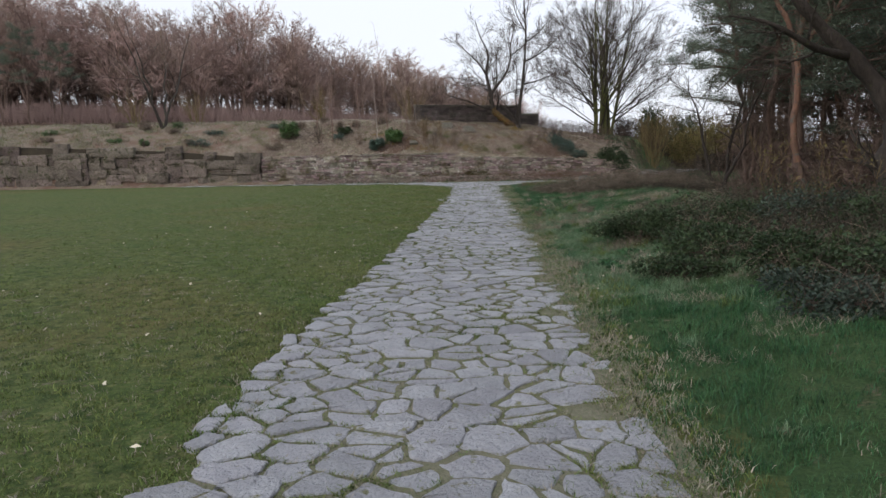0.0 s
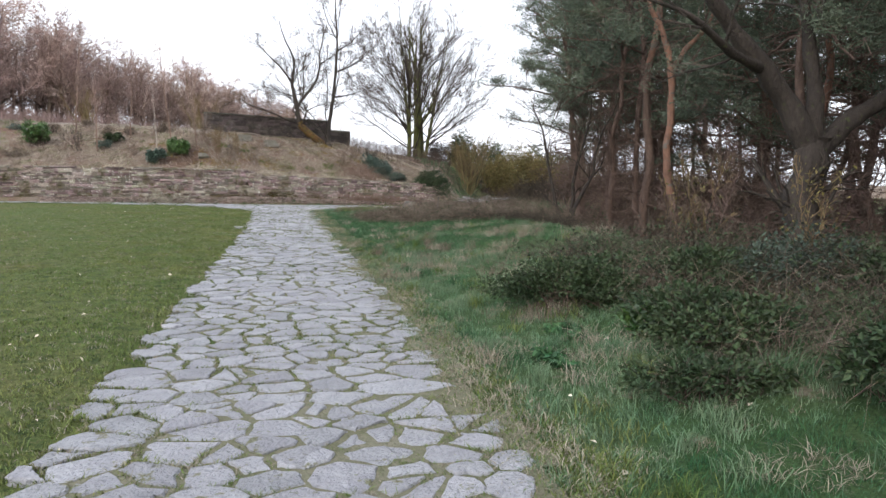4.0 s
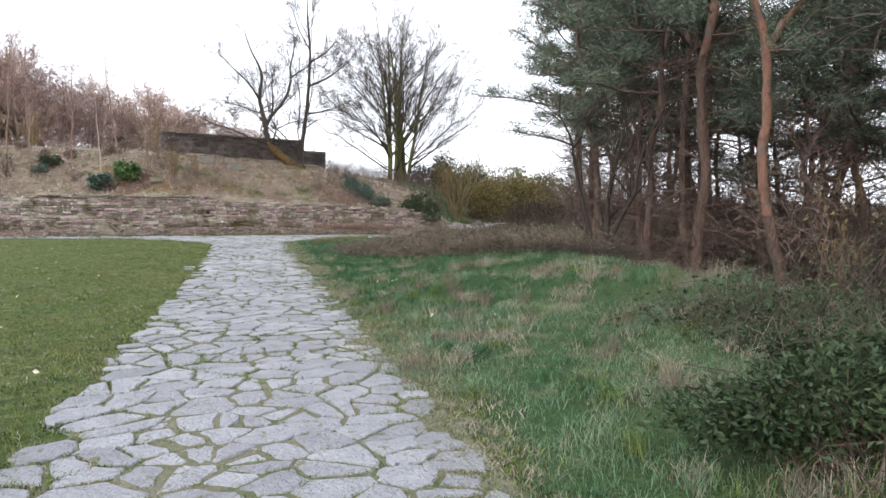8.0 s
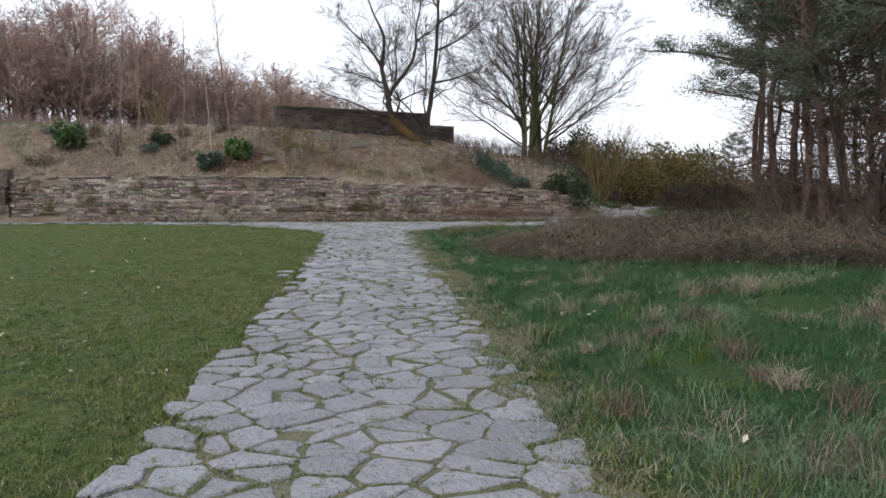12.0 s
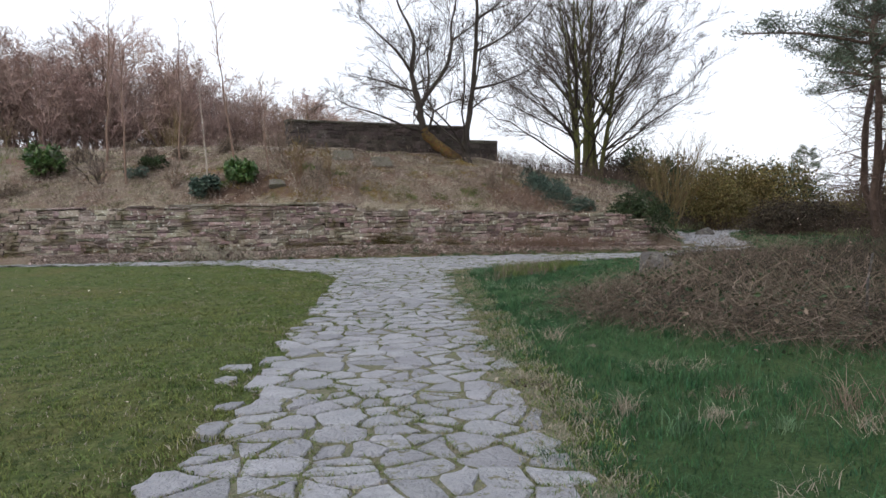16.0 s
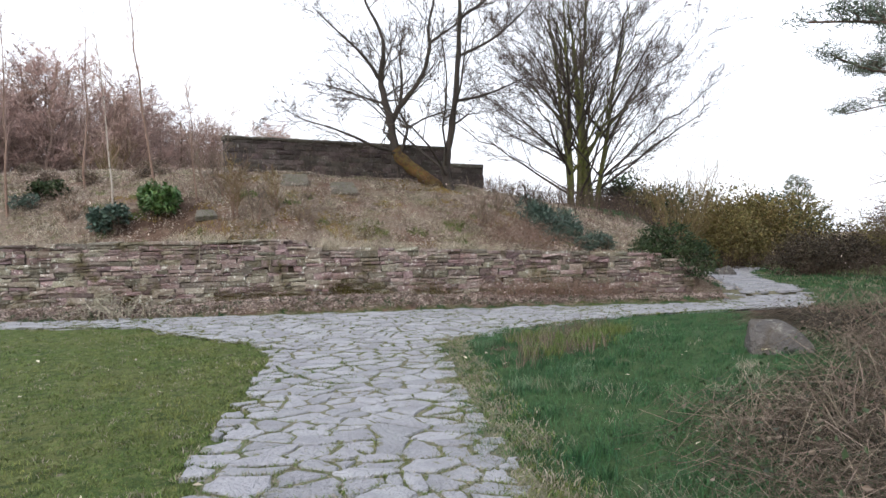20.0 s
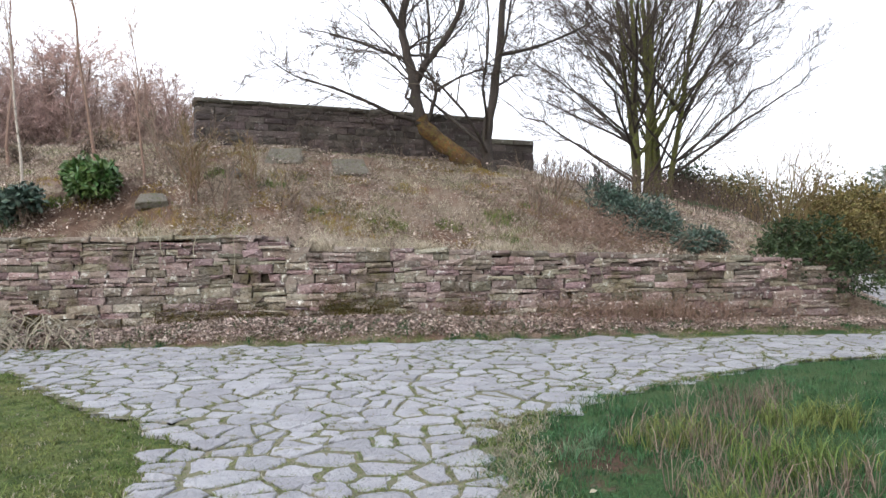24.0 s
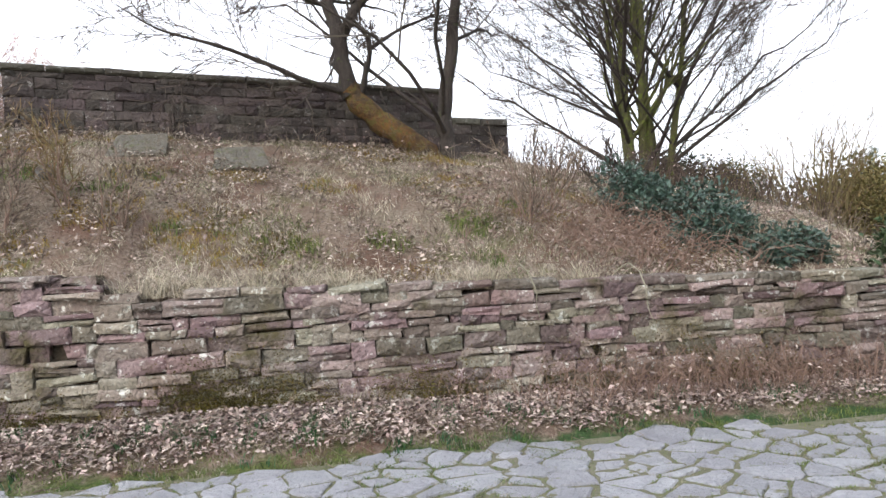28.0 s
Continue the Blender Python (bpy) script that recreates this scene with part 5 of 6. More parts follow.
def tufts(name, x, y, label, h, w, mats, share, per, spread, lean=0.5, seed=0, category="grass", dz=0.0):
    """Grass in tufts at the places (x, y)."""
    r = np.random.default_rng(seed)
    n = len(x)
    X = np.repeat(x, per) + r.normal(size=n * per) * np.repeat(np.broadcast_to(spread, n), per)
    Y = np.repeat(y, per) + r.normal(size=n * per) * np.repeat(np.broadcast_to(spread, n), per)
    base = np.stack([X, Y, height(X, Y) - 0.004 + dz], 1)
    H = np.repeat(np.broadcast_to(h, n), per) * r.uniform(0.5, 1.15, n * per)
    W = np.full(n * per, w) * r.uniform(0.7, 1.3, n * per)
    a = r.uniform(0, 2 * math.pi, n * per)
    ln = H * lean * r.uniform(0.2, 1.3, n * per)
    b = Buf()
    mi = np.repeat((r.random(n) > share).astype(int), per)
    b.blades(base, H, W, np.stack([np.cos(a) * ln, np.sin(a) * ln], 1), mi)
    ob = new(name, b.mesh(name, mats))
    return tagged(ob, label, category, kind="stuff")


def patches(name, spots, label, mat, per, h, w, lean, seed, dz=0.0):
    """Low cushions of fine blades in patches."""
    r = np.random.default_rng(seed)
    xs, ys = [], []
    for px, py, pr in spots:
        n = int(per * pr * pr)
        a, q = r.uniform(0, 2 * math.pi, n), np.sqrt(r.random(n)) * pr
        xs.append(px + np.cos(a) * q * 1.5)
        ys.append(py + np.sin(a) * q)
    tufts(name, np.concatenate(xs), np.concatenate(ys), label, h, w, [mat, mat], 1.0, 8, 0.03, lean, seed, "moss" if mat is M_MOSSY else "grass", dz)


# ---- large structure ----
build_retaining_wall()
build_rock_face()
build_ruin()

# ---- trees ----
build_big_tree()
build_fork_tree()
build_woods()
build_pines()
build_red_pine()
build_grove_trees()

# the dark forked tree among the pines
build_forked_oak()
# the bare tree on the far left of the bank
small_tree("bare_tree", on_ground(-19.3, 36.5), "wide bare tree on the dry bank", 7.0, M_BARK, M_TWIG_RED, 61, 0.085, 0.5, 4, spec=((12, 0.5, 0.7, 0.12, 0.05, 0.3), (8, 0.5, 0.65, 0.14, 0.03, 0.2), (5, 0.5, 0.6, 0.2, 0.02, 0.2)))
# young birches on the bank
BIRCH = ((20, 0.17, 0.5, 0.10, 0.08, 0.35), (5, 0.45, 0.5, 0.12, 0.05, 0.2))
for bx, by, bh, lean, bark, rad, lab, seed in (
    (-5.42, 32.7, 4.3, -0.1, M_BIRCH, 0.026, "slender white birch sapling on the bank", 62),
    (-5.1, 34.4, 6.6, -0.5, M_BIRCH_RED, 0.036, "taller reddish birch on the bank", 64),
    (-3.9, 33.4, 3.4, -0.2, M_BIRCH_RED, 0.026, "thin reddish birch sapling on the bank", 66),
    (-8.2, 33.6, 5.0, -0.5, M_BIRCH_RED, 0.034, "thin reddish birch sapling on the bank", 68),
    (-9.6, 35.6, 5.6, 0.1, M_BIRCH_RED, 0.04, "thin reddish birch sapling on the bank", 167),
    (-7.0, 35.0, 4.6, 0.2, M_BIRCH_RED, 0.032, "thin reddish birch sapling on the bank", 168),
):
    small_tree("birch_sapling", on_ground(bx, by), lab, bh, bark, M_TWIG_RED, seed, rad, group="birch saplings on the bank", lean=lean, spec=BIRCH)
# willow thicket beyond the big tree and small trees before the pines
small_tree("willow_shrub", on_ground(11.6, 40.5), "leafless willow shrub with yellowish stems", 3.4, M_TWIG_TAN, M_TWIG_TAN, 70, 0.05, 0.5, 14, cat="shrub", spec=((10, 0.5, 0.5, 0.12, 0.06, 0.2), (6, 0.5, 0.5, 0.15, 0.04, 0.1)))
for k, (sx, sy, sh) in enumerate(((-14, 56, 3.2), (-6, 60, 3.6), (-26, 58, 3.0), (0, 66, 3.4), (-34, 62, 3.2))):
    small_tree("willow_shrub", on_ground(sx, sy), "leafless willow shrub with tan stems below the wood", sh, M_TWIG_TAN, M_TWIG_TAN, 180 + k, 0.05, 0.5, 9, "willow shrubs below the wood", ((9, 0.5, 0.5, 0.12, 0.06, 0.2), (6, 0.5, 0.5, 0.15, 0.04, 0.1)), "shrub")
small_tree("thin_tree", on_ground(7.9, 17.8), "crooked thin bare tree at the thicket's edge", 4.6, M_BARK, M_TWIG, 72, 0.075, 0.5, 3, spec=((12, 0.4, 0.8, 0.18, 0.05, 0.2), (7, 0.5, 0.7, 0.2, 0.03, 0.1), (4, 0.5, 0.6, 0.2, 0.02, 0.1)))

# ---- bushes ----
bush("bramble_bush", on_ground(2.65, 6.0), "dark green bramble bush beside the path", (0.95, 0.75, 0.42), M_LEAF_DARK, 8500, 0.05, 81, "bramble bushes beside the path")
bush("bramble_bush", on_ground(3.9, 6.0), "dark green bramble bush beside the path", (1.2, 1.1, 0.52), M_LEAF_DARK, 5500, 0.062, 82, "bramble bushes beside the path")
bush("bramble_bush", on_ground(3.2, 4.3), "dark green bramble bush beside the path", (1.0, 0.9, 0.45), M_LEAF_DARK, 5000, 0.062, 83, "bramble bushes beside the path")
bush("bramble_bush", on_ground(3.4, 2.4), "dark green bramble bush beside the path", (0.9, 0.7, 0.45), M_LEAF_DARK, 4500, 0.062, 84, "bramble bushes beside the path")
bush("bramble_bush", on_ground(5.0, 3.6), "dark green bramble bush beside the path", (1.2, 1.6, 0.6), M_LEAF_DARK, 6000, 0.062, 85, "bramble bushes beside the path")
for k, (bx, by, sx, sy, sz) in enumerate(((2.35, 3.3, 0.6, 0.45, 0.28), (2.9, 1.1, 0.7, 0.6, 0.36), (4.3, 1.2, 1.1, 0.8, 0.5), (4.6, 5.2, 0.9, 0.9, 0.6), (3.5, 7.0, 0.6, 0.4, 0.3), (5.6, 1.6, 1.2, 1.0, 0.7), (5.8, 5.0, 1.1, 1.2, 0.7))):
    bush("bramble_bush", on_ground(bx, by), "dark blue-green bramble bush beside the path" if k % 2 else "low dark green bramble bush in the verge", (sx, sy, sz), M_BRAMBLE_LEAF if k % 2 else M_LEAF_DARK, int(3300 * sx), 0.055, 260 + k, "bramble bushes beside the path", lumps=12)
bush("rhododendron", on_ground(-4.7, 33.1), "fresh green rhododendron on the bank", (0.62, 0.5, 0.75), M_LEAF_GREEN, 1500, 0.16, 86, "shrubs on the bank", cat="shrub")
bush("rhododendron", on_ground(-5.45, 32.45), "blue-green rhododendron on the bank", (0.5, 0.42, 0.6), M_LEAF_BLUE, 1200, 0.15, 87, "shrubs on the bank", cat="shrub")
bush("rhododendron", on_ground(-10.9, 34.2), "green rhododendron on the bank", (0.8, 0.6, 1.1), M_LEAF_GREEN, 1500, 0.16, 88, "shrubs on the bank", cat="shrub")
bush("rhododendron", on_ground(-7.6, 34.6), "small dark shrub on the bank", (0.5, 0.5, 0.5), M_LEAF_DARK, 900, 0.12, 89, "shrubs on the bank", cat="shrub")
for k, (ix, iy, sx, sy, sz) in enumerate(((4.4, 34.0, 0.55, 0.5, 0.75), (4.75, 33.4, 0.6, 0.5, 0.7), (5.05, 32.8, 0.62, 0.4, 0.6), (5.5, 32.45, 0.55, 0.35, 0.42))):
    bush("ivy_clump", on_ground(ix, iy, -0.08), "dark blue-green ivy spilling down the bank to the wall", (sx, sy, sz), M_LEAF_BLUE, 3000, 0.075, 210 + k, "ivy on the bank", cat="ivy", lumps=13)
bush("ivy_clump", on_ground(7.3, 32.2, -0.3), "dark ivy bush over the end of the wall", (1.0, 0.9, 1.2), M_LEAF_DARK, 6000, 0.09, 91, cat="ivy")
bush("gorse_bush", on_ground(17.5, 46), "tall yellow-green gorse bush beyond the path", (3.4, 2.2, 3.6), M_GORSE, 16000, 0.16, 92, "bushes beyond the path", cat="bush", lumps=16)
bush("gorse_bush", on_ground(14.4, 42.5), "lower yellow-green gorse bush beyond the path", (2.0, 1.6, 2.4), M_GORSE, 9000, 0.14, 93, "bushes beyond the path", lumps=12)
bush("evergreen_bush", on_ground(23, 52), "tall dark evergreen bush beyond the path", (3.5, 2.5, 3.4), M_LEAF_DARK, 10000, 0.2, 94, "bushes beyond the path", lumps=14)
for k, (ex, ey) in enumerate(((19.5, 27.5), (22.5, 30.5), (25.0, 24.5), (21.5, 20.0), (26.0, 17.0), (23.5, 12.0))):
    bush("evergreen_bush", on_ground(ex, ey), "dark evergreen undergrowth among the pines", (2.8, 2.4, 2.3), M_LEAF_DARK, 3000, 0.2, 230 + k, "undergrowth among the pines", lumps=12)
bush("evergreen_bush", on_ground(16.0, 54), "tall dark evergreen bush beyond the path", (2.6, 2.2, 4.6), M_LEAF_DARK, 9000, 0.2, 95, "bushes beyond the path", lumps=14)


for k, (bx, by, sx, sy, sz, leaf) in enumerate(((14.8, 37.5, 1.5, 1.2, 1.3, M_HEATH), (17.6, 40.5, 1.8, 1.4, 1.8, M_HEATH), (21.5, 43.5, 2.2, 1.6, 2.3, M_GORSE), (13.2, 47.5, 1.8, 1.4, 2.6, M_GORSE), (20.5, 37.5, 2.0, 1.5, 1.6, M_HEATH), (11.2, 46.5, 1.3, 1.2, 1.8, M_HEATH), (25.5, 46.5, 2.4, 1.8, 2.6, M_HEATH), (17.8, 55, 2.4, 2.0, 4.2, M_LEAF_DARK), (21.0, 58, 2.6, 2.0, 4.8, M_GORSE))):
    bush("scrub_bush", on_ground(bx, by), "brown twiggy scrub bush beyond the way" if leaf is M_HEATH else "yellow-green scrub bush beyond the way" if leaf is M_GORSE else "dark evergreen scrub bush beyond the way", (sx, sy, sz), leaf, int(2600 * sx), 0.11, 170 + k, "bushes beyond the path", lumps=13, twigs=160, stem=M_BRAMBLE)


lr = np.random.default_rng(190)
for k in range(20):
    bx, by = lr.uniform(-27, -5.8), lr.uniform(32.7, 37.4)
    leaf = (M_LEAF_BLUE, M_STALK, M_STALK, M_LEAF_GREEN, M_STALK)[k % 5]
    bush("bank_shrub", on_ground(bx, by, -0.03), "low brown heath shrub on the bank" if leaf is M_STALK else "low green shrub on the bank", (lr.uniform(0.3, 0.65), lr.uniform(0.3, 0.5), lr.uniform(0.3, 0.6)), leaf, 700, 0.07, 191 + k, "shrubs on the bank", cat="shrub", twigs=60, lumps=7)


# ---- loose stones ----
def build_boulder(name, at, label, size, seed, mat, group=""):
    """A weathered stone: a rounded lump broken by a few flat faces."""
    r = np.random.default_rng(seed)
    bm = bmesh.new()
    bmesh.ops.create_icosphere(bm, subdivisions=5, radius=1.0)
    off = Vector(r.uniform(0, 50, 3))
    cuts = []
    for k in range(11):
        n = Vector(r.normal(size=3))
        n.z = abs(n.z) * 0.8
        cuts.append((n.normalized(), r.uniform(0.62, 0.88)))
    for v in bm.verts:
        n = noise.noise(v.co * 1.3 + off) * 0.22 + noise.noise(v.co * 3.1 + off) * 0.08
        p = v.co * (1 + n)
        for m, d in cuts:
            over = p.dot(m) - d
            if over > 0:
                p = p - m * over * 0.62
        p = p * (1 + noise.noise(v.co * 7 + off) * 0.03 + noise.noise(v.co * 17 + off) * 0.012)
        p.z = max(p.z, -0.6)
        v.co = Vector((p.x * size[0], p.y * size[1], p.z * size[2]))
    me = bpy.data.meshes.new(name)
    bm.to_mesh(me)
    bm.free()
    me.polygons.foreach_set("use_smooth", np.full(len(me.polygons), True))
    me.materials.append(mat)
    ob = new(name, me)
    ob.matrix_basis = pose(*at, 0, 0, r.uniform(0, 360))
    return tagged(ob, label, "boulder" if name == "boulder" else "stone", group)


build_boulder("boulder", on_ground(4.45, 23.7, 0.08), "rounded pale grey boulder in the grass", (0.42, 0.34, 0.29), 5, M_BOULDER)


def bank_slab(x, y, w, d, turn, tip, label):
    r = np.random.default_rng(int(1000 + x * 10))
    b = Buf()
    stone_mesh(b, np.zeros(2), [(-w / 2, -d / 2), (w / 2, -d / 2 + 0.05), (w / 2 - 0.06, d / 2), (-w / 2 + 0.08, d / 2 - 0.03)], 0.06, 0.12, r, 0.03)
    ob = new("stone_slab", b.mesh("stone_slab", [M_SLAB]))
    ob.matrix_basis = pose(*on_ground(x, y, 0.05), tip, 0, turn)
    tagged(ob, label, "stone slab", "stone slabs on the bank")


bank_slab(-1.75, 34.9, 0.75, 0.62, 5, 36, "flat pale stone slab lying on the bank")
bank_slab(-0.5, 34.9, 0.75, 0.65, 12, 36, "flat pale stone slab lying on the bank")
bank_slab(-3.55, 32.75, 0.5, 0.4, 20, 25, "pale square stone on the bank above the wall")

build_boulder("stone", on_ground(-2.4, 33.7, 0.06), "small pale stone on the bank", (0.14, 0.12, 0.11), 8, M_BOULDER, "loose stones on the bank")


def build_drain():
    """The sunken iron grate at the path's edge."""
    g = thing("drain_grate", on_ground(1.04, 17.54, 0.032), "dark rusty iron drain grate sunk beside the path", "drain", turn=12, size=0.72)
    fr = Buf()
    for x0, x1, y0, y1 in ((-0.17, 0.17, -0.13, -0.105), (-0.17, 0.17, 0.105, 0.13), (-0.17, -0.145, -0.105, 0.105), (0.145, 0.17, -0.105, 0.105)):
        v = [(x, y, z) for z in (-0.04, 0.012) for x, y in ((x0, y0), (x1, y0), (x1, y1), (x0, y1))]
        fr.add(v, quads=[(0, 1, 5, 4), (1, 2, 6, 5), (2, 3, 7, 6), (3, 0, 4, 7), (4, 5, 6, 7)])
    part("frame", fr, g, mats=[M_IRON])
    bar = Buf()
    v = [(x, y, z) for z in (-0.03, 0.006) for x, y in ((-0.012, -0.106), (0.012, -0.106), (0.012, 0.106), (-0.012, 0.106))]
    bar.add(v, quads=[(0, 1, 5, 4), (1, 2, 6, 5), (2, 3, 7, 6), (3, 0, 4, 7), (4, 5, 6, 7)])
    me = bar.mesh("bar", [M_IRON])
    for k in range(6):
        part("bar", me, g).matrix_basis = pose(-0.12 + 0.048 * k, 0, 0)


build_drain()

# ---- undergrowth ----


def thicket_edge(y):
    """Where the bramble thicket begins beside the grass."""
    return np.interp(y, [13.6, 15, 17, 19, 20, 21.4, 22.2, 23.5, 25.5, 27.5], [6.8, 5.0, 4.0, 2.9, 2.5, 2.9, 4.9, 5.2, 5.8, 7.2])


def thicket_height(x, y):
    return 0.20 + 0.78 * smooth((x - thicket_edge(y) - 1.2) / 4.0) + 0.13 * wobble(x, y, 2.6, 3.0)


tangle("bramble_thicket", lambda r, n: (lambda y: (thicket_edge(y) + 0.35 * wobble(y, y, 2.2, 1.0) + r.normal(0, 0.18, n) + r.exponential(1.9, n) * r.random(n) ** 0.35, y))(r.uniform(14.0, 27.0, n)), 18000, "brown leafless bramble and bracken thicket", 41, thicket_height, [M_HEATH, M_STALK], 0.12, 0.0026, 0.6, 1.0)
tangle("bramble_thicket", lambda r, n: (lambda y: (thicket_edge(y) - 0.45 + r.exponential(1.1, n), y))(r.uniform(15.0, 23.5, n)), 4200, "dead reddish bracken and straw-coloured stems in the thicket", 49, 0.28, [M_STALK, M_LEAF_DARK], 0.6, 0.0022, 0.9, 0.9)
tangle("bramble_thicket", lambda r, n: (lambda y: (thicket_edge(y) + 0.2 + r.exponential(1.4, n), y))(np.repeat(r.uniform(14.5, 26.0, n // 12), 12) + r.normal(0, 0.14, n)), 1200, "taller arching bramble canes standing out of the thicket", 51, 0.50, [M_STALK, M_LEAF_DARK], 0.8, 0.0030, 0.6, 1.1)
tangle("bramble_thicket", lambda r, n: (3.3 + r.exponential(2.2, n), r.uniform(-3.5, 9.0, n)), 6500, "grey-brown bramble stems among the bushes", 42, lambda x, y: 0.30 + 0.16 * np.clip(x - 3.6, 0, 5), [M_HEATH, M_LEAF_DARK], 1.6, 0.0030, 0.5, 0.9)
tangle("dry_stems", lambda r, n: (np.abs(r.normal(0, 0.9, n)) + 2.9, r.uniform(0.5, 7.2, n)), 700, "pale dead stems lying over the brambles", 50, 0.38, [M_STALK, M_HAY], 0.0, 0.0024, 0.9, 0.9)
tangle("brushwood", lambda r, n: (lambda y: (np.interp(y, [-2, 8, 14, 20, 26, 30], [7.6, 8.2, 8.8, 9.6, 13.0, 17.5]) + r.uniform(0, 15, n), y))(r.uniform(-2, 30, n)), 14000, "brown brushwood under the pines", 43, 1.7, [M_GROVE, M_HEATH], 1.6, 0.006, 0.85, 2.0)
tangle("brushwood", lambda r, n: (r.uniform(14, 30, n), r.uniform(30, 52, n)), 4000, "brown brushwood beyond the path", 44, 0.8, [M_BRAMBLE, M_LITTER], 0.5, 0.006, 0.55, 1.4)
tangle("dry_stems", lambda r, n: (r.uniform(-12, 8.5, n), 32.2 + r.random(n) ** 1.2 * 5.0), 2600, "dry weed stems on the bank", 45, 0.36, [M_STALK, M_LITTER], 0.2, 0.0035, 0.3, 0.35)
tangle("dry_stems", lambda r, n: (r.normal(4.4, 1.2, n), r.normal(31.5, 0.10, n)), 700, "dead weed stems at the wall's foot", 46, 0.40, [M_BIRCH_RED, M_LITTER], 0.3, 0.003, 0.7, 0.4)
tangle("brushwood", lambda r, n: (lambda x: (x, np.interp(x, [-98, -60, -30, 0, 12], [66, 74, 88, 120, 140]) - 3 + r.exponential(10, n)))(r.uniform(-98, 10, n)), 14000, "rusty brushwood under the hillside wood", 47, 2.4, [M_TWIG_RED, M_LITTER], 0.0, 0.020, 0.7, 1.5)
tangle("brushwood", lambda r, n: (r.uniform(3.8, 10.5, n), r.uniform(35.5, 46, n)), 1500, "brown brushwood round the big tree", 48, 0.7, [M_BRAMBLE, M_LITTER], 0.2, 0.006, 0.2, 0.6)

# ---- grass ----
gr = np.random.default_rng(55)


def scatter(n, x0, x1, y0, y1, keep):
    x, y = gr.uniform(x0, x1, n), gr.uniform(y0, y1, n)
    k = keep(x, y)
    return x[k], y[k]


def off_path(x, y):
    return ~((np.abs(x - path_axis(y) + 0.07 * wobble(x, y, 2.2)) < path_half(y) - 0.20 + 0.10 * wobble(x, y, 6.0)) & (y < 27.6) | in_cross(x, y))


x, y = scatter(170000, -14, -1.0, -3.5, 30.5, lambda x, y: off_path(x, y) & (gr.random(len(x)) < np.exp(-(-1.2 - x) / 3.0)) & (y < cross_front(x)))
tufts("lawn_grass", x, y, "short mown lawn grass with worn brown patches", 0.034 * (1 + 0.45 * wobble(x, y, 3.0) + 0.3 * wobble(x, y, 9.0)), 0.0065, [M_LAWN, M_HAY], 0.90, 7, 0.035, 1.2, 1)
x, y = scatter(34000, 0.75, 7.0, -3, 29.5, lambda x, y: off_path(x, y) & (y < cross_front(x)) & (gr.random(len(x)) < np.exp(-np.maximum(0, x - 2.5) / 3)))
near = (y < 10.8 + 1.2 * wobble(x, y, 0.8)) & (y > 2.6 + wobble(x, y, 0.8))
tufts("verge_grass", x[near], y[near], "green verge grass mixed with withered blades", 0.072 * (1 + 0.75 * wobble(x, y, 2.3, 3.0))[near], 0.0048, [M_GRASS_PALE, M_HAY], 0.92, 12, 0.035, 1.1, 2)
near = ~near
# this darker grass also has the shade beside the pines in its colour
tufts("verge_grass", x[near], y[near], "lush dark green verge grass", 0.072 * (1 + 0.75 * wobble(x, y, 2.3, 3.0))[near], 0.0048, [M_GRASS, M_HAY], 0.985, 12, 0.035, 0.9, 9)
for n, yy, hh, mats, share, lean, lab, seed in (
    (250, (3.0, 14.5), 0.13, [M_HAY, M_STALK], 0.85, 1.5, "pale collapsed grass tussocks in the verge", 31),
    (420, (1.0, 15.0), 0.15, [M_GRASS_PALE, M_LAWN], 0.6, 1.0, "fresh green grass tussocks in the verge", 32),
    (620, (-3.0, 26.5), 0.13, [M_GRASS, M_GRASS_PALE], 0.7, 1.0, "lush green grass tussocks in the verge", 33),
    (45, (4.5, 15.0), 0.24, [M_HAY, M_STALK], 0.7, 1.1, "upright tussocks of withered brown grass in the verge", 34),
    (40, (14.0, 26.0), 0.14, [M_HAY, M_STALK], 0.85, 1.5, "small withered tussocks among the green grass", 35),
):
    x, y = scatter(n, 1.05, 6.5, yy[0], yy[1], lambda x, y: off_path(x, y) & (y < cross_front(x) - 0.1) & (x < thicket_edge(y) + 0.6) & (gr.random(len(x)) < np.exp(-np.maximum(0, x - 3.0) / 2.5)) & (wobble(x, y, 0.9, seed) > gr.uniform(-0.8, 0.6, len(x))))
    tufts("grass_tussocks", x, y, lab, hh * gr.uniform(0.6, 1.3, len(x)), 0.0055, mats, share, 85, gr.uniform(0.03, 0.12, len(x)), lean, seed)
x, y = scatter(260, 1.1, 5.5, 4, 28, lambda x, y: off_path(x, y) & (wobble(x, y, 1.1, 6.0) > 0.38) & (y < cross_front(x)))
tufts("dry_tufts", x, y, "straw-coloured dead grass tufts in the verge", 0.15, 0.0035, [M_HAY, M_STALK], 0.8, 40, 0.09, 1.5, 3)
x, y = scatter(42000, 0.2, 1.9, -4, 27, lambda x, y: (np.abs(x - path_axis(y) - path_half(y) - 0.03 + 0.08 * wobble(x, y, 3.1)) < gr.uniform(0.02, 0.36, len(x))) & (wobble(x, y, 2.6, 4.0) > gr.uniform(-1.5, 0.5, len(x))))
tufts("path_edge_grass", x, y, "flattened dry grass along the path's edge", 0.05, 0.007, [M_LAWN, M_HAY], 0.45, 8, 0.04, 1.4, 4, dz=0.022)
x, y = scatter(30000, -9, 7, -4, 30, lambda x, y: (np.abs(x - path_axis(y) + path_half(y) + 0.02 + 0.05 * wobble(x, y, 4.0)) < 0.13) & (y < 26.6) | (np.abs(y - cross_front(x) + 0.06 * wobble(x, y, 4.0)) < 0.16) & (np.abs(x + 0.05) > 1.2))
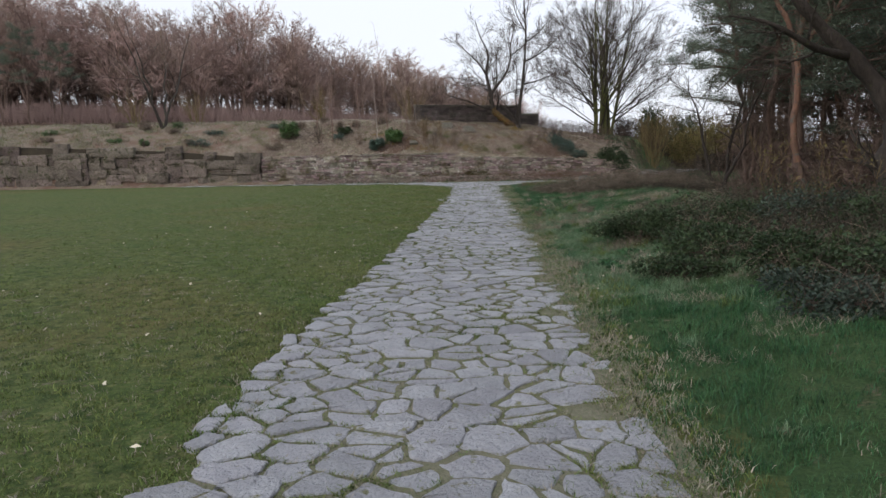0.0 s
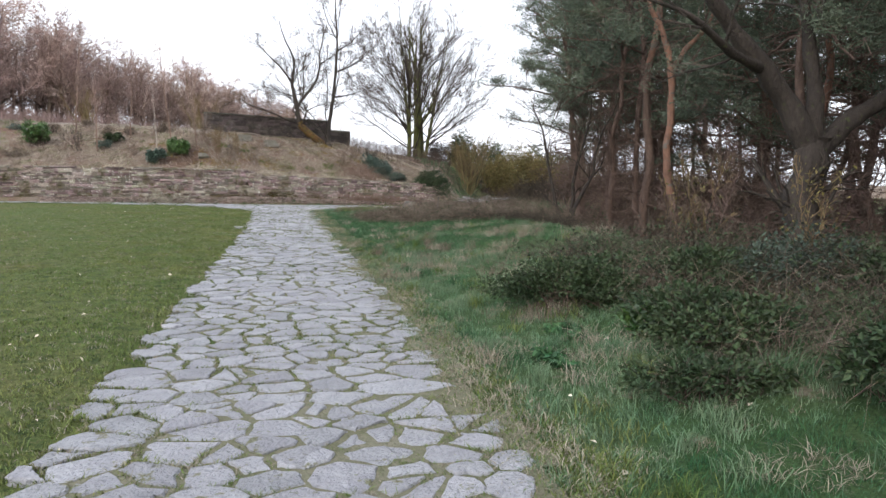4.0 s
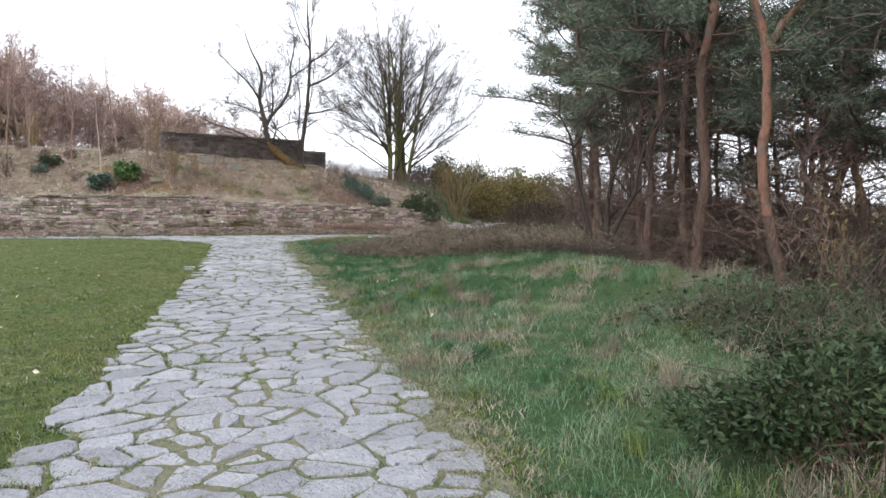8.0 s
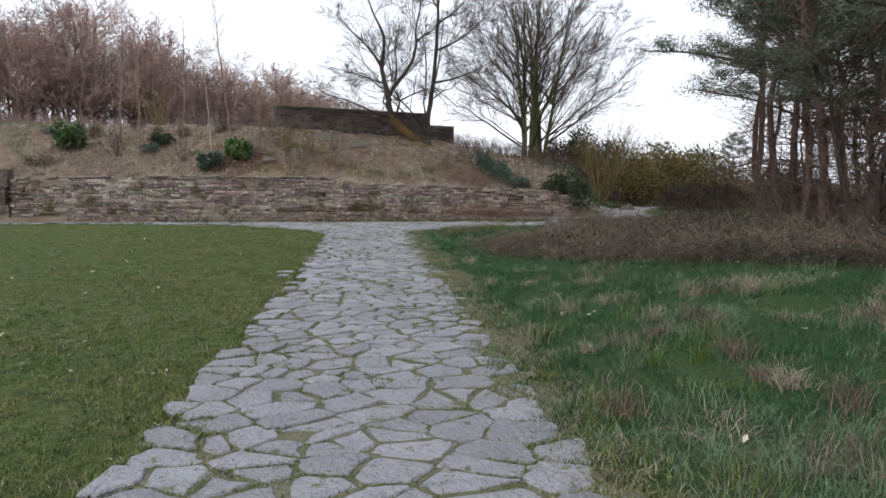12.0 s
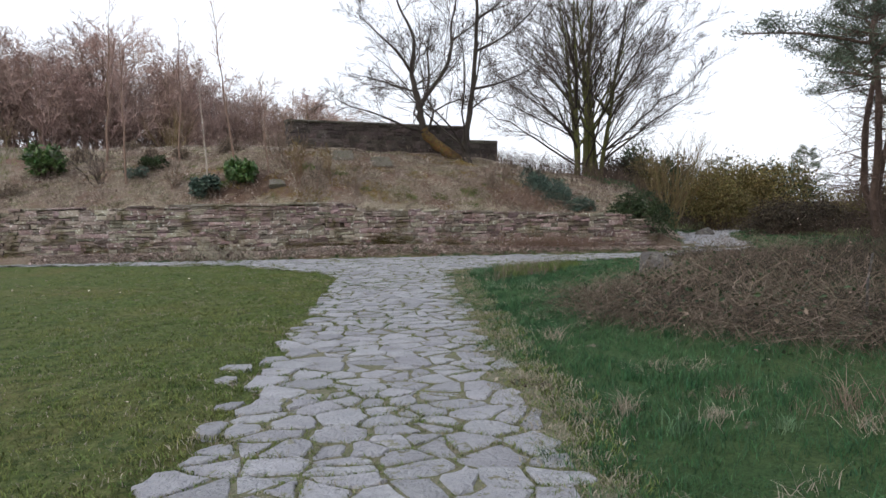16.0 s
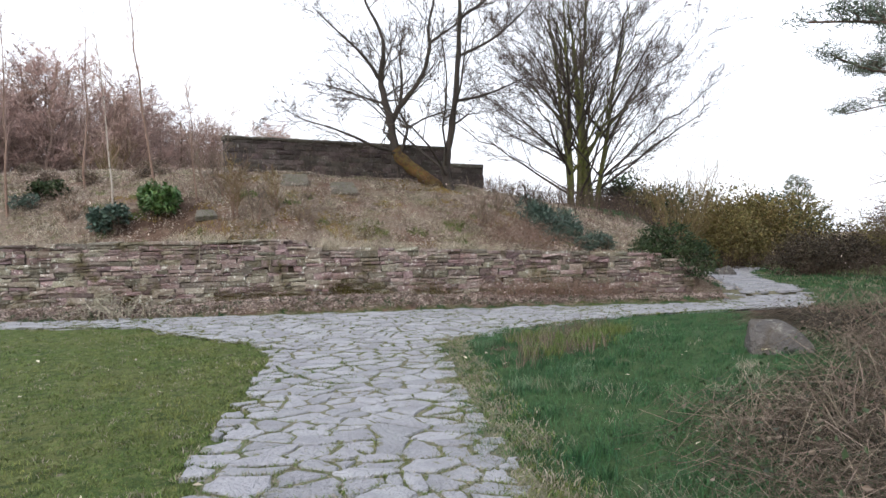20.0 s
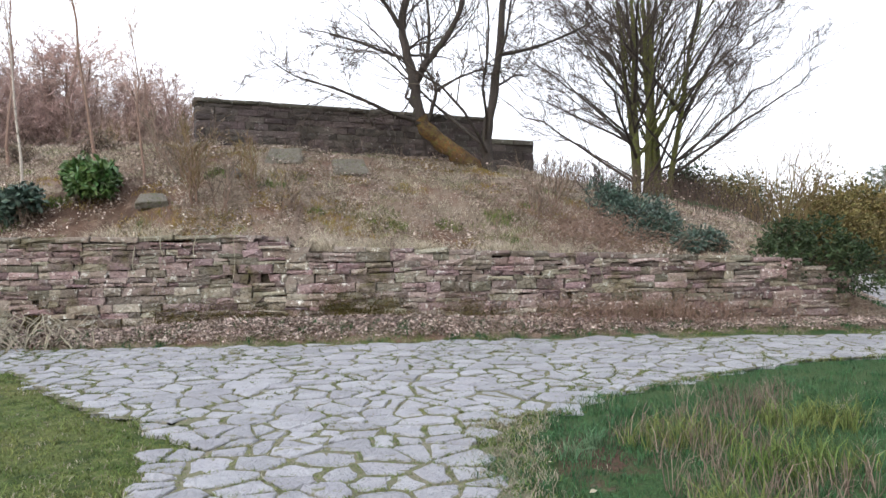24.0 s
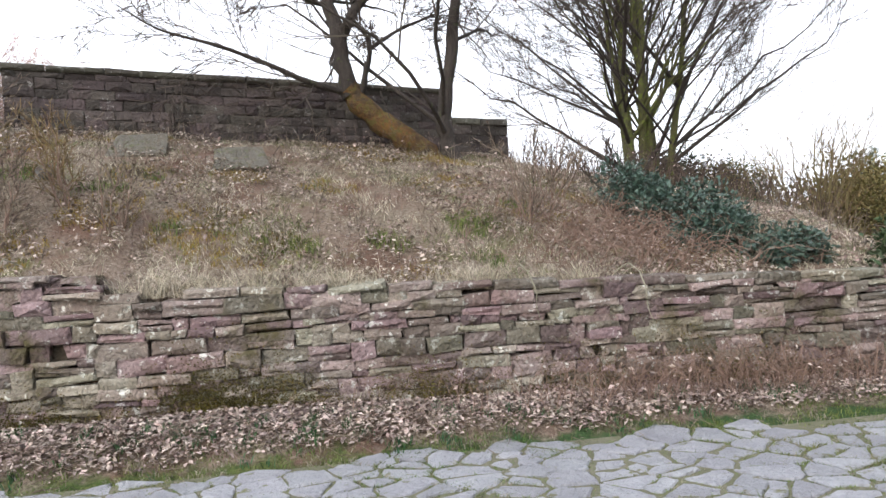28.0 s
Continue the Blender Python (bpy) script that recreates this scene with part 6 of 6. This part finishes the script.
tufts("path_edge_grass", x, y, "ragged lawn grass lapping over the path's edge", 0.05, 0.008, [M_LAWN, M_HAY], 0.85, 9, 0.04, 1.2, 11, dz=0.016)
x, y = scatter(9500, -12, 8, 31.95, 38, lambda x, y: (wobble(x, y, 1.9, 2.5) > gr.uniform(-0.5, 0.6, len(x))) & (((x + 4.6) / 1.2) ** 2 + ((y - 32.9) / 0.8) ** 2 > 1))
tufts("bank_grass", x, y, "bleached dead grass on the bank", 0.10 * (1 + 0.7 * wobble(x, y, 2.7, 1.0)), 0.006, [M_STRAW, M_LAWN], 0.80, 17, 0.07, 2.2, 5)
x, y = scatter(7000, -34, -12, 31.95, 39, lambda x, y: wobble(x, y, 1.2, 2.5) > gr.uniform(-0.6, 0.5, len(x)))
tufts("bank_grass", x, y, "bleached dead grass farther along the bank", 0.16, 0.014, [M_HAY, M_LAWN], 0.75, 8, 0.1, 1.4, 8)
x, y = scatter(5000, 8.0, 16, 28.5, 44, lambda x, y: off_path(x, y) & ~on_bend(x, y))
tufts("far_verge_grass", x, y, "green grass beside the farther way", 0.10, 0.012, [M_GRASS, M_HAY], 0.88, 8, 0.06, 0.9, 10)
x, y = scatter(4200, -9, 8, 30.0, 31.35, lambda x, y: (y > cross_back(x) - 1.1 * gr.random(len(x)) ** 1.6) & (wobble(x, y, 2.1, 8.0) > 0.05))
tufts("wall_foot_grass", x, y, "green grass tufts at the wall's foot", 0.06, 0.006, [M_LAWN, M_HAY], 0.6, 9, 0.05, 0.8, 6)
x, y = joint_points(90000, 58)
edge = (np.abs(x - path_axis(y)) / path_half(y)) ** 2 * 0.55 * (y < 27)
k = (y > -4.5) & (y < 31.3) & (np.abs(x) < 8) & (wobble(x, y, 1.5, 5.0) + edge > gr.uniform(-0.75, 0.65, len(x)))
x, y = x[k], y[k]
tufts("joint_grass", x, y, "grass and moss growing in the paving joints", 0.036 * (1 + 0.5 * wobble(x, y, 2.0, 2.0)), 0.007, [M_LAWN, M_HAY], 0.74, 6, 0.016, 1.2, 7, dz=0.022)


patches("bank_moss", [(r1, r2, r3) for r1, r2, r3 in zip(gr.uniform(-6, 5, 26), gr.uniform(32.2, 36.2, 26), gr.uniform(0.15, 0.45, 26))], "golden moss cushions on the bank", M_MOSSY, 700, 0.06, 0.008, 1.0, 111)
patches("bank_moss", [(-0.6, 33.3, 0.3), (-1.6, 33.1, 0.35), (-0.9, 32.9, 0.25), (1.9, 36.1, 0.45), (2.4, 36.0, 0.3), (0.9, 36.6, 0.4)], "golden moss cushions below the ruined wall", M_MOSSY, 800, 0.07, 0.008, 1.0, 112)
patches("wall_top_grass", [(x0, 31.98, 0.22) for x0 in (-0.9, -0.5, -0.1, 0.3, 0.7, 1.0, 1.9, 2.3, 3.0, -3.2, -3.9, -6.0, -7.1)], "long bleached grass hanging over the wall's top", M_STRAW, 700, 0.26, 0.006, 1.8, 113)
jx, jy = joint_points(1500, 59)
k = (jy > -4.5) & (jy < 30.6) & (np.abs(jx) < 4) & (wobble(jx, jy, 1.9, 1.0) > -0.1)
jx, jy = jx[k], jy[k]
patches("joint_cushions", [(u, v, w) for u, v, w in zip(jx, jy, gr.uniform(0.02, 0.06, len(jx)))], "small cushions of grass and moss between the flagstones", M_LAWN, 5000, 0.028, 0.006, 0.9, 119, 0.024)
jx, jy = scatter(2600, -9, 8, 29.4, 31.3, lambda x, y: (y > cross_back(x) - 1.3 * gr.random(len(x)) ** 1.4) & (wobble(x, y, 1.7, 2.0) > gr.uniform(-0.5, 0.9, len(x))))
patches("wall_foot_grass", [(u, v, w) for u, v, w in zip(jx, jy, gr.uniform(0.03, 0.12, len(jx)))], "ragged grass creeping over the way below the wall", M_LAWN, 620, 0.045, 0.006, 1.0, 120, 0.015)
jx, jy = scatter(120, -8, 8, 31.0, 31.6, lambda x, y: y > 0)
patches("wall_foot_sprouts", [(u, v, w) for u, v, w in zip(jx, jy, gr.uniform(0.04, 0.10, len(jx)))], "fresh green sprouts in the leaf litter", M_GRASS, 700, 0.09, 0.008, 0.9, 122, 0.02)
patches("bank_sprouts", [(r1, r2, r3) for r1, r2, r3 in zip(gr.uniform(-7, 5, 22), gr.uniform(32.3, 35.5, 22), gr.uniform(0.08, 0.2, 22))], "fresh green sprouts on the bank", M_LAWN, 1000, 0.13, 0.009, 0.8, 114)
# twiggy shrubs and dead sticks
small_tree("twiggy_shrub", on_ground(-2.9, 32.9), "leafless reddish shrub on the bank above the wall", 1.25, M_BIRCH_RED, M_TWIG_TAN, 121, 0.014, 0.55, 7, "shrubs on the bank", ((9, 0.4, 0.6, 0.12, 0.05, 0.2), (6, 0.45, 0.6, 0.15, 0.03, 0.1)), "shrub")
small_tree("twiggy_shrub", on_ground(-2.0, 33.2), "leafless reddish shrub on the bank above the wall", 1.0, M_BIRCH_RED, M_TWIG_TAN, 123, 0.012, 0.6, 6, "shrubs on the bank", ((9, 0.4, 0.6, 0.12, 0.05, 0.2), (6, 0.45, 0.6, 0.15, 0.03, 0.1)), "shrub")
for k, (tx, ty, th) in enumerate(((-3.3, 33.6, 1.1), (-2.4, 32.6, 0.9), (-1.4, 32.7, 0.7), (-3.9, 34.4, 1.2), (2.9, 33.2, 0.8), (3.4, 34.2, 0.9), (-6.6, 33.0, 0.8))):
    small_tree("twiggy_shrub", on_ground(tx, ty), "leafless reddish shrub on the bank above the wall", th, M_BIRCH_RED, M_STALK, 320 + 2 * k, 0.011, 0.6, 6, "shrubs on the bank", ((9, 0.4, 0.6, 0.12, 0.05, 0.2), (6, 0.45, 0.6, 0.15, 0.03, 0.1)), "shrub")
small_tree("twiggy_shrub", on_ground(-8.9, 33.6), "leafless dark shrub on the bank above the wall", 1.1, M_BARK, M_TWIG, 125, 0.014, 0.6, 6, "shrubs on the bank", ((9, 0.4, 0.6, 0.12, 0.05, 0.2), (6, 0.45, 0.6, 0.15, 0.03, 0.1)), "shrub")
small_tree("twiggy_shrub", on_ground(4.6, 34.6), "leafless brown shrub beside the ivy", 0.9, M_BARK, M_TWIG, 127, 0.018, 0.6, 8, "shrubs on the bank", ((9, 0.4, 0.6, 0.12, 0.05, 0.2), (6, 0.45, 0.6, 0.15, 0.03, 0.1)), "shrub")
tangle("stick_pile", lambda r, n: (r.normal(-5.0, 0.45, n), r.normal(31.25, 0.14, n)), 60, "heap of dead sticks at the wall's foot", 131, 0.42, [M_HAY, M_HAY], 0.0, 0.011, 0.8, 1.1, 4)
for k, (cx, top, low, sway) in enumerate(((-3.55, 1.35, 0.75, 0.18), (-2.45, 1.62, 0.9, -0.14), (-1.92, 1.66, 0.72, -0.08), (-3.1, 1.5, 1.0, 0.1), (2.4, 1.3, 0.85, 0.16), (3.4, 1.25, 0.7, 0.2))):
    cb = Buf()
    tt = np.linspace(0, 1, 9)
    cb.tube(np.stack([cx + sway * tt ** 0.5 + 0.02 * np.sin(tt * 9 + k), WALL_Y + 0.22 - 0.34 * np.sin(np.minimum(1, tt * 2.2) * 1.57), top - (top - low) * tt ** 1.4 + 0.12 * np.sin(np.minimum(1, tt * 3) * 3.14)], 1), np.linspace(0.008, 0.003, 9), 5)
    tagged(new("dead_stem", cb.mesh("dead_stem", [M_HAY], True)), "pale dead stem drooping over the wall", "dead stem", "dead stems on the wall")


patches("rush_tufts", [(2.2, 26.2, 0.2), (2.5, 25.6, 0.3), (2.2, 25.0, 0.25), (2.9, 26.4, 0.3), (2.7, 24.8, 0.25), (3.3, 26.9, 0.25), (1.9, 24.3, 0.2), (3.6, 27.2, 0.2)], "tall withered brown rush tufts at the path's corner", M_STALK, 240, 0.28, 0.006, 0.8, 115)
patches("rush_tufts", [(2.4, 26.0, 0.25), (2.8, 25.3, 0.3), (2.1, 24.7, 0.2), (3.4, 26.2, 0.3)], "green rush tufts at the path's corner", M_LAWN, 700, 0.24, 0.007, 0.8, 116)
patches("dead_stalks", [(2.1, 10.6, 0.18), (2.9, 11.0, 0.15), (2.4, 8.4, 0.2), (3.2, 9.2, 0.2), (3.9, 12.6, 0.25), (2.0, 12.8, 0.12), (4.6, 10.4, 0.2), (3.3, 14.2, 0.2), (2.9, 16.2, 0.2)], "clumps of dead brown stalks in the verge", M_STALK, 300, 0.28, 0.005, 1.2, 117)
patches("pale_tufts", [(2.7, 7.3, 0.28), (3.3, 7.4, 0.22), (2.3, 9.6, 0.2), (2.6, 13.3, 0.3), (4.1, 14.3, 0.4), (4.8, 13.1, 0.4), (1.7, 11.3, 0.2), (1.9, 15.2, 0.2), (2.2, 17.6, 0.25), (1.8, 20.4, 0.2), (2.0, 2.2, 0.25), (1.6, 0.3, 0.2), (2.5, 0.8, 0.3)], "flattened pale dead grass tufts", M_HAY, 420, 0.08, 0.005, 2.4, 118)
sb = Buf()
sb.tube(np.array([(0, 0, -0.2), (0.01, 0, 0.2), (0.0, 0.01, 0.45), (0.015, 0, 0.68)]), np.array((0.012, 0.0115, 0.011, 0.010)), 7, cap=True)
stake = new("wooden_stake", sb.mesh("wooden_stake", [M_BOULDER], True))
stake.matrix_basis = pose(*on_ground(4.0, 17.9), 2, 3, 0)
tagged(stake, "thin grey wooden stake standing in the grass", "stake")
build_boulder("boulder", on_ground(12.2, 38.6, 0.05), "small pale boulder beside the farther way", (0.38, 0.3, 0.3), 13, M_BOULDER)
bush("fern", on_ground(2.75, 4.75, 0.02), "bright green fern among the brambles", (0.28, 0.25, 0.22), M_LEAF_GREEN, 260, 0.12, 141, cat="fern", twigs=8, lumps=5)
bush("weed", on_ground(2.1, 5.1, 0.0), "low green weed in the verge", (0.25, 0.25, 0.10), M_GRASS, 220, 0.09, 142, cat="weed", twigs=6, lumps=5)
bush("weed", on_ground(1.75, 4.4, 0.0), "low green weed in the verge", (0.22, 0.25, 0.09), M_GRASS, 200, 0.09, 143, cat="weed", twigs=6, lumps=5)
for k, (wx, wy, wh) in enumerate(((5.2, 7.6, 1.5), (5.9, 9.3, 1.3), (6.4, 7.0, 1.7), (4.9, 5.4, 1.3), (6.9, 10.4, 1.4))):
    sap = small_tree("young_sapling", on_ground(wx, wy), "thin young sapling with a few yellow-green leaves", wh, M_BARK, M_TWIG_TAN, 151 + k, 0.011, 0.4, 2, "saplings at the grove's edge", ((10, 0.3, 0.6, 0.12, 0.08, 0.2), (3, 0.4, 0.6, 0.1, 0.05, 0.2)), "sapling")
    lb = Buf()
    lr = np.random.default_rng(160 + k)
    lb.leaves(np.stack([lr.normal(size=60) * 0.16, lr.normal(size=60) * 0.16, lr.uniform(0.35, 1.0, 60) * wh], 1), lr.uniform(0.03, 0.07, 60), 0.5, 0.1)
    tagged(part("leaf_cluster", lb, sap, mats=[M_GORSE]), "yellow-green leaves", kind="stuff")


tangle("fallen_twigs", lambda r, n: (r.uniform(-9, 8, n), r.normal(31.4, 0.16, n)), 1600, "fallen twigs and dead stems at the wall's foot", 133, 0.07, [M_STALK, M_HAY], 0.0, 0.004, 0.8, 0.5)
tangle("dry_stems", lambda r, n: (r.normal(3.9, 0.8, n), r.uniform(32.1, 33.8, n)), 700, "reddish dry bramble stems beside the ivy", 134, 0.3, [M_BIRCH_RED, M_BRAMBLE], 0.0, 0.0045, 0.6, 0.9)


def litter(name, x, y, label, seed, lift=0.02, mat=M_LITTER):
    r = np.random.default_rng(seed)
    b = Buf()
    n = len(x)
    c = np.stack([x, y, height(x, y) + lift + r.uniform(0, 0.04, n)], 1)
    b.leaves(c, r.uniform(0.025, 0.07, n), 0.6, 0.7)
    tagged(new(name, b.mesh(name, [mat])), label, "leaf litter", kind="stuff")


# small straw-coloured flecks strewn over lawn and verge
x, y = scatter(420, -7, 4.5, -3.5, 26, lambda x, y: off_path(x, y))
litter("fallen_leaves", x, y, "small pale leaf-shaped flecks scattered in the grass", 73, 0.03, M_STRAW)
mr = np.random.default_rng(77)
mb = Buf()
for k in range(70):
    cx = mr.choice((-4.4, -2.9, -2.2, -0.6, 0.4, 1.6, 2.6, 4.2, -6.5, -8.2)) + mr.normal() * 0.5
    n, up = 560, mr.uniform(0.08, 0.30)
    fx = cx + mr.normal(size=n) * mr.uniform(0.08, 0.24)
    fz = height(fx, np.full(n, 31.6)) + np.abs(mr.normal(size=n)) * up
    mb.leaves(np.stack([fx, WALL_Y - mr.uniform(0.0, 0.03, n), fz], 1), mr.uniform(0.010, 0.024, n), 0.7, 0.3)
tagged(new("wall_moss", mb.mesh("wall_moss", [M_WALL_MOSS])), "golden-brown moss cushions clinging to the wall's foot", "moss", kind="stuff")
x, y = scatter(40000, -10, 8.2, 31.0, 31.72, lambda x, y: gr.random(len(x)) < smooth((y - 31.12 - 0.1 * wobble(x, y, 1.5)) / 0.3))
litter("leaf_litter", x, y, "drift of dead leaves along the wall's foot", 71)
x, y = scatter(85000, -12, 9, 32.0, 37.8, lambda x, y: wobble(x, y, 1.9, 9.0) > gr.uniform(-0.45, 0.5, len(x)))
litter("leaf_litter", x, y, "dead leaves scattered over the bank", 72, 0.05, M_LITTER_PALE)

# ---- paving, last ----
pave = tagged(new("pavement", bed(-2.4, 1.8, -9, 27.8, lambda x, y: in_main(x + np.where(x > path_axis(y), np.where(y < 26.2, -0.04, 0.24), -0.24), y)).mesh("pavement", [M_BED])), "straight path of irregular grey flagstones", "path", kind="structure")
slabs = [c for c in everywhere if c[0][1] < 26.5]
sparse = np.random.default_rng(4)
slabs = [s for s in slabs if sparse.random() > 0.10 * smooth((s[0][0] - path_axis(s[0][1]) - 0.85) / 0.3)]
lay(pave, "paving_stone", slabs, lambda c: abs(c[1] - 12) - (300 if -2.5 < c[1] < 9 else 0), 330, "flagstones farther along the path", 92, lambda x, y: 0.0)
cross = tagged(new("pavement", bed(-16, 13, 26.4, 44, lambda x, y: in_cross(x, y) & ~(in_main(x + 0.24 * np.sign(x - path_axis(y)), y) & (y < 27.6))).mesh("pavement", [M_BED])), "paved way of irregular flagstones along the wall", "path", kind="structure")
slabs = [c for c in everywhere if c[0][1] >= 26.5]
lay(cross, "paving_stone", slabs, lambda c: math.hypot(c[0] - 1, c[1] - 29.0), 330, "flagstones farther along the wall", 94, lambda x, y: 0.0 if y < 31.5 else float(height(x, y)) + 0.036)
for px, py, pw in ((-1.36, 18.36, 0.28), (-1.34, 17.95, 0.18)):
    b = Buf()
    stone_mesh(b, np.zeros(2), [(-pw / 2, -0.07), (pw / 2, -0.09), (pw / 2 - 0.03, 0.07), (-pw / 2 + 0.04, 0.09)], 0, 0.05, np.random.default_rng(3))
    part("paving_stone", b, pave, "single flagstone set in the lawn", mats=[M_PAVE]).matrix_basis = pose(px, py, 0.012)
